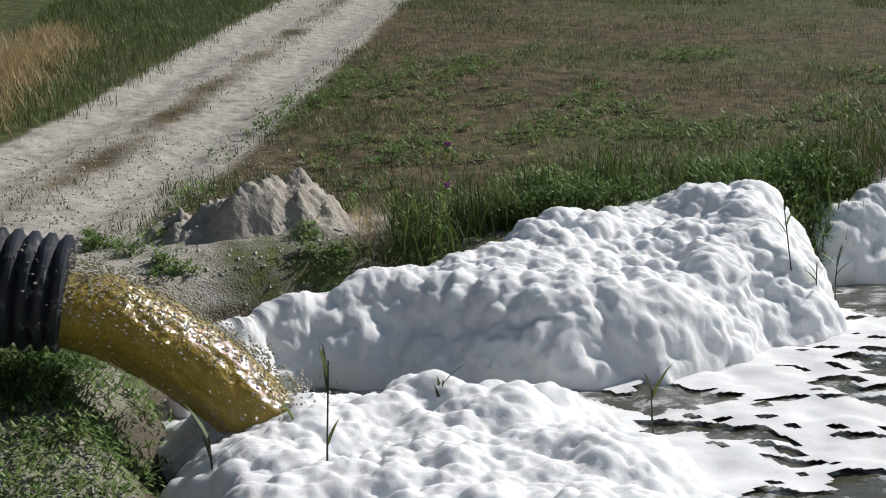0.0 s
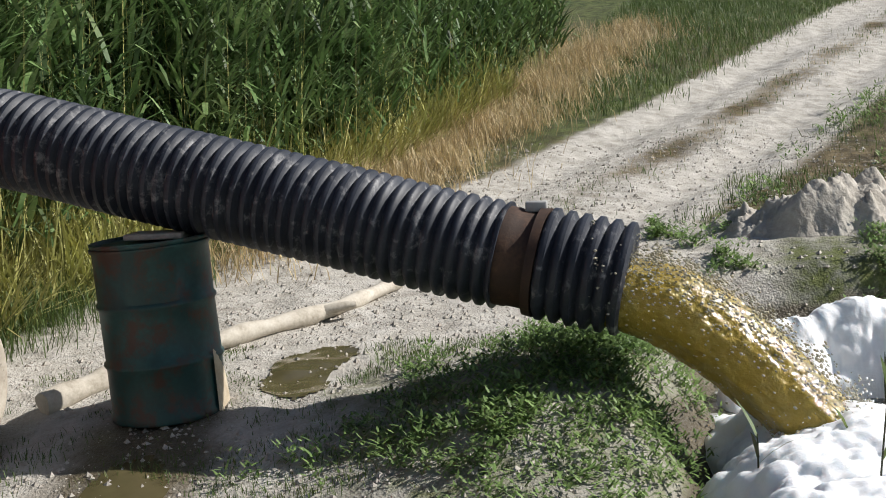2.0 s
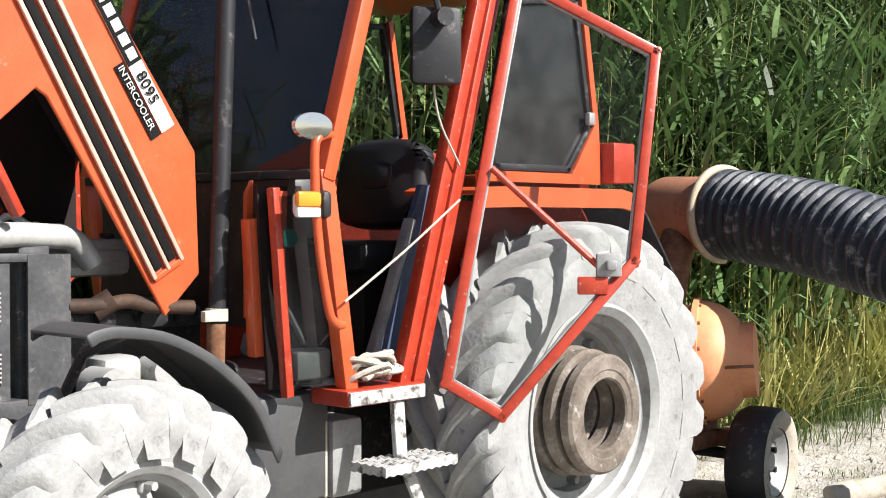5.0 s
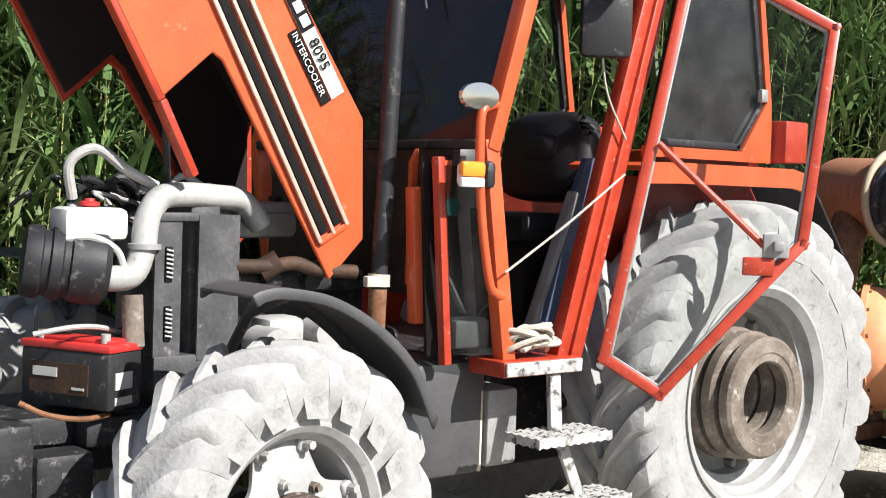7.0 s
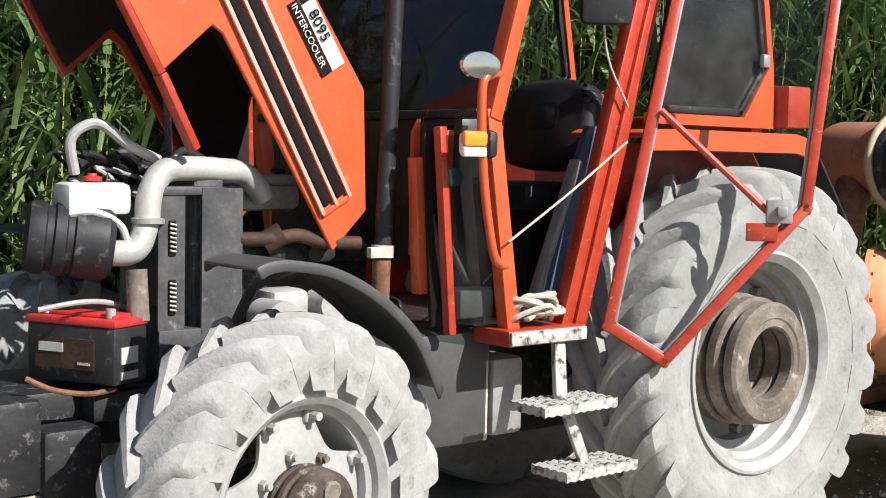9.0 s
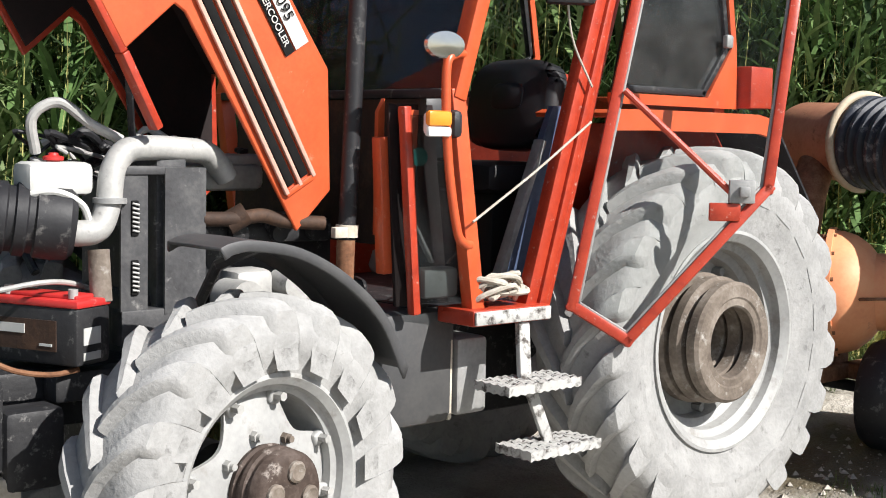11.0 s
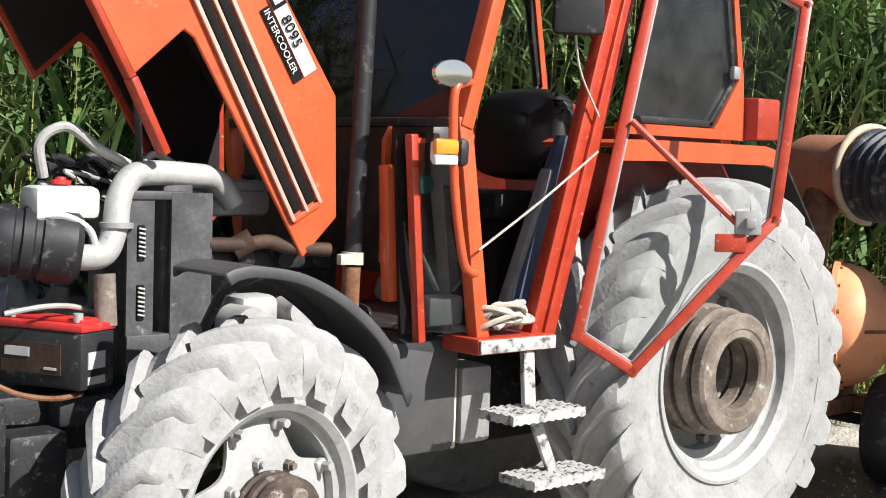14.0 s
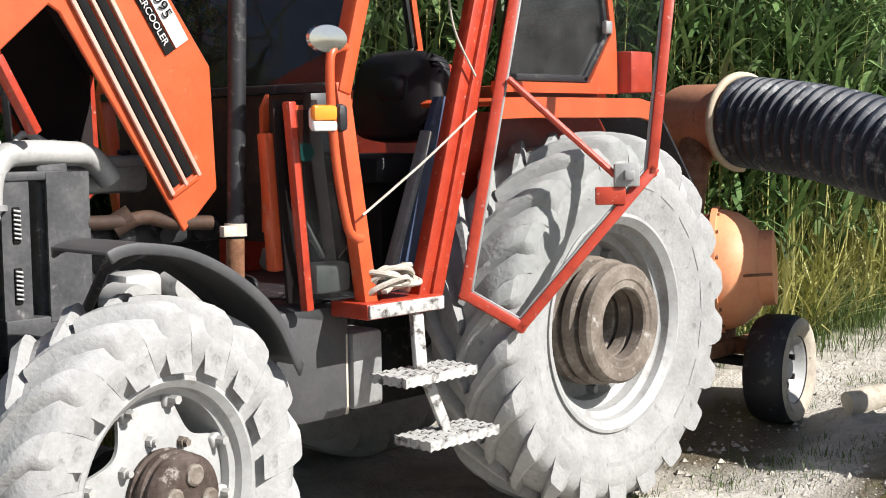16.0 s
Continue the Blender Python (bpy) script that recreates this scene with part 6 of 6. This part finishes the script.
turf("track_grass", 22000, (-24, -5, 3.0, 12.0), lambda x, y: np.exp(-((y - road_mid(x)) / 0.34) ** 2) * (0.25 + 0.75 * patchy(x, y, 76, 1.1, 0.4, 0.6)), 0.07, 0.009, M_GRASS, "low green tufts between the ruts", 75)
turf("fringe_grass", 26000, (-6, -1.4, -0.8, 1.9), lambda x, y: np.exp(-((y - reed_edge(x) - 0.1) / 0.4) ** 2), 0.22, 0.008, M_GRASS, "green grass before the reeds", 66)
bank_mask = lambda x, y: sstep(-5.6, -4.9, x - 0.12 * (y - 6) * -1) * (1 - channel(x, y)) * (channel(x + 1.0, y) > 0.2) * 1.0
turf("bank_grass", 26000, (-6.2, -3.0, 4.6, 13.0), lambda x, y: bank_mask(x, y) * (0.1 + 0.9 * patchy(x, y, 77, 1.2, 0.42, 0.62)) * (np.hypot(x + 4.6, y - 5.2) > 1.25), 0.34, 0.015, M_GRASS, "tall rank grass on the far bank", 67)
turf("bank_straw", 24000, (-6.2, -3.0, 4.4, 13.0), lambda x, y: bank_mask(x, y) * patchy(x, y, 79, 1.2, 0.4, 0.7) * (np.hypot(x + 4.6, y - 5.2) > 1.0), 0.26, 0.006, M_STRAW, "dead stalks on the far bank", 68)
turf("silt_grass", 70000, (-2.6, 2.2, 0.9, 4.2), lambda x, y: patchy(x, y, 81, 1.6, 0.5, 0.7) * 0.6, 0.04, 0.006, M_GRASS, "sparse low green on the silt", 69)


def build_weeds():
    """Low leafy herbs on the near bank, and tall bank plants."""
    rng = np.random.default_rng(77)

    def herb(name, n, region, mask, h, leaf, seed, label):
        x, y = rng.uniform(region[0], region[1], n), rng.uniform(region[2], region[3], n)
        ok = rng.random(n) < mask(x, y)
        x, y = x[ok], y[ok]
        m = len(x)
        hh = h * (0.3 + 0.9 * rng.random(m)) * (0.5 + lump(x, y, seed, 2.2))
        chunks = []
        for k in range(9):
            P = np.stack([x + rng.normal(0, 0.025, m), y + rng.normal(0, 0.025, m), land(x, y) + hh * rng.random(m)], -1)
            chunks.append(blades(P, rng.uniform(0, 6.28, m), 0.7 + 0.6 * rng.random(m), leaf * (0.6 + 0.8 * rng.random(m)), leaf * 0.42 * np.ones(m), 0.6 * rng.random(m), 2))
        mesh_soup(name, chunks, M_WEED, label, "weeds")
    near = lambda x, y: np.clip(np.exp(-((x + 1.15) / 0.85) ** 4 - ((y - 3.98) / 0.42) ** 4) * (0.3 + 0.8 * patchy(x, y, 89, 2.5, 0.32, 0.52)) + patchy(x, y, 83, 2.6, 0.5, 0.64) * 0.35 * sstep(2.3, 3.0, y + 0.35 * x + 0.3), 0, 1) * (1 - channel(x, y))
    herb("bank_herbs", 11000, (-2.2, 1.4, 2.2, 4.6), near, 0.1, 0.04, 84, "dense small-leaved green herbs on the near bank")
    herb("far_herbs", 15000, (-5.5, -3.0, 4.8, 10.5), lambda x, y: bank_mask(x, y) * patchy(x, y, 85, 1.4, 0.38, 0.62) * (np.hypot(x + 4.7, y - 5.3) > 1.2), 0.28, 0.055, 86, "leafy weeds on the far bank")
    herb("road_herbs", 1600, (-12, -6.0, 5.0, 9.5), lambda x, y: np.exp(-((y - road_mid(x) - 1.6) / 0.35) ** 2) * patchy(x, y, 91, 1.0, 0.35, 0.6), 0.16, 0.06, 92, "dark weeds along the track")
    herb("field_herbs", 5000, (-15, -5.5, 6.5, 15.0), lambda x, y: off_road(x, y) * patchy(x, y, 93, 0.7, 0.5, 0.66), 0.1, 0.06, 94, "low green weeds in patches of the field")
    herb("mound_herbs", 2600, (-5.5, -3.2, 4.3, 6.4), lambda x, y: patchy(x, y, 87, 1.8, 0.5, 0.65) * (1 - channel(x, y)), 0.12, 0.05, 88, "low weeds round the silt heap")


build_weeds()


def build_thistle(x, y, h, seed):
    rng = random.Random(seed)
    z = zat(x, y)
    t = thing("thistle", "grey-green thistle with purple bloom on the bank", "thistle", "thistles")
    top = Vector((x + 0.05, y + 0.1, z + h))
    part("stem", tube(B(), curve_pts([(x, y, z - 0.02), (x + 0.02, y + 0.03, z + h * 0.5), top]), 0.008, 6), M_REEDSTEM, t)
    bm = lathe(B(), top, (0.1, 0.2, 1), [(0.008, -0.03), (0.03, -0.015), (0.028, 0.005), (0.02, 0.01)], 12)
    part("bud", bm, M_WEED, t)
    bm = B()
    for k in range(26):
        a = rng.uniform(0, 6.28)
        d = Vector((math.cos(a) * 0.5, math.sin(a) * 0.5, 1)).normalized()
        tube(bm, [top + Vector((0, 0, 0.005)), top + d * 0.05], [0.004, 0.006], 4)
    part("bloom", bm, M_PURPLE, t)
    for k in range(12):
        f = 0.1 + 0.8 * k / 12
        a = k * 2.4
        p = Vector((x, y, z)) * (1 - f) + top * f
        v, fc = blades(np.array([p[:]]), np.array([a]), np.array([0.7]), np.array([0.17 * (1.1 - f)]), np.array([0.035]), np.array([0.7]), 3)
        bm = B()
        vs = [bm.verts.new(q) for q in v]
        for q in fc:
            bm.faces.new([vs[i] for i in q])
        part("leaf", bm, M_WEED, t)


build_thistle(-4.35, 6.75, 0.62, 1)
build_thistle(-4.1, 6.65, 0.42, 2)
build_thistle(-4.0, 7.9, 0.4, 3)


def build_stalks():
    rng = random.Random(21)
    rows = [(-0.26, 5.1, 0.5), (-1.2, 4.95, 0.3), (-0.95, 5.75, 0.2), (-0.9, 5.05, 0.15), (-2.8, 8.65, 0.55), (-2.75, 8.78, 0.2), (-2.8, 8.95, 0.16), (-0.8, 6.72, 0.06), (-0.6, 4.7, 0.2), (-4.0, 8.8, 0.5)]
    for i, (x, y, h) in enumerate(rows):
        t = thing("dead_stalk", "thin dark reed stalk poking out of the suds", "reed stalk", "stalks in the suds")
        lx, ly = rng.uniform(-0.15, 0.15) * h, rng.uniform(-0.3, 0.3) * h
        top = Vector((x + lx, y + ly, 0.1 + h))
        part("stalk", tube(B(), curve_pts([(x, y, -0.5), (x, y, 0.05), top]), [0.0045] * 9 + [0.004] * 3 + [0.003], 6), M_DARKSTEM, t)
        for k in range(3):
            p = Vector((x, y, 0.1)).lerp(top, rng.uniform(0.35, 1.0))
            v, fc = blades(np.array([p[:]]), np.array([rng.uniform(0, 6.28)]), np.array([0.3 + 0.5 * rng.random()]), np.array([0.12 + 0.12 * rng.random()]), np.array([0.022]), np.array([0.5]), 3)
            bm = B()
            vs = [bm.verts.new(q) for q in v]
            for q in fc:
                bm.faces.new([vs[j] for j in q])
            part("leaf", bm, M_GRASS if k else M_DARKSTEM, t)


build_stalks()


# ---- what moves ----
def motions():
    """Drops ride the jet from the outlet into the water over and over; the splash churns."""
    for i, ob in enumerate(SPRAY):
        rows, period = [], 0.9
        for k in range(161):
            t = k * 0.1
            s = ((t / period) + i / len(SPRAY)) % 1.0
            p = jet_path(0.02 + 1.05 * s)
            rows.append((t, Matrix.Translation(p) @ pose(0, 0, 0, -8 - 45 * s, 6 * math.sin(t * 5 + i), 0)))
        walk(ob, rows)
    for i, ob in enumerate(SPLASH):
        rows = []
        for k in range(81):
            t = k * 0.2
            rows.append((t, pose(-1.3 + 0.03 * math.sin(t * 7 + i), 5.08 + 0.04 * math.sin(t * 5 + 2 * i), WATER + 0.12 + 0.05 * math.sin(t * 9 + 1.7 * i), 0, 0, 40 * math.sin(t * 1.3 + i))))
        walk(ob, rows)


motions()
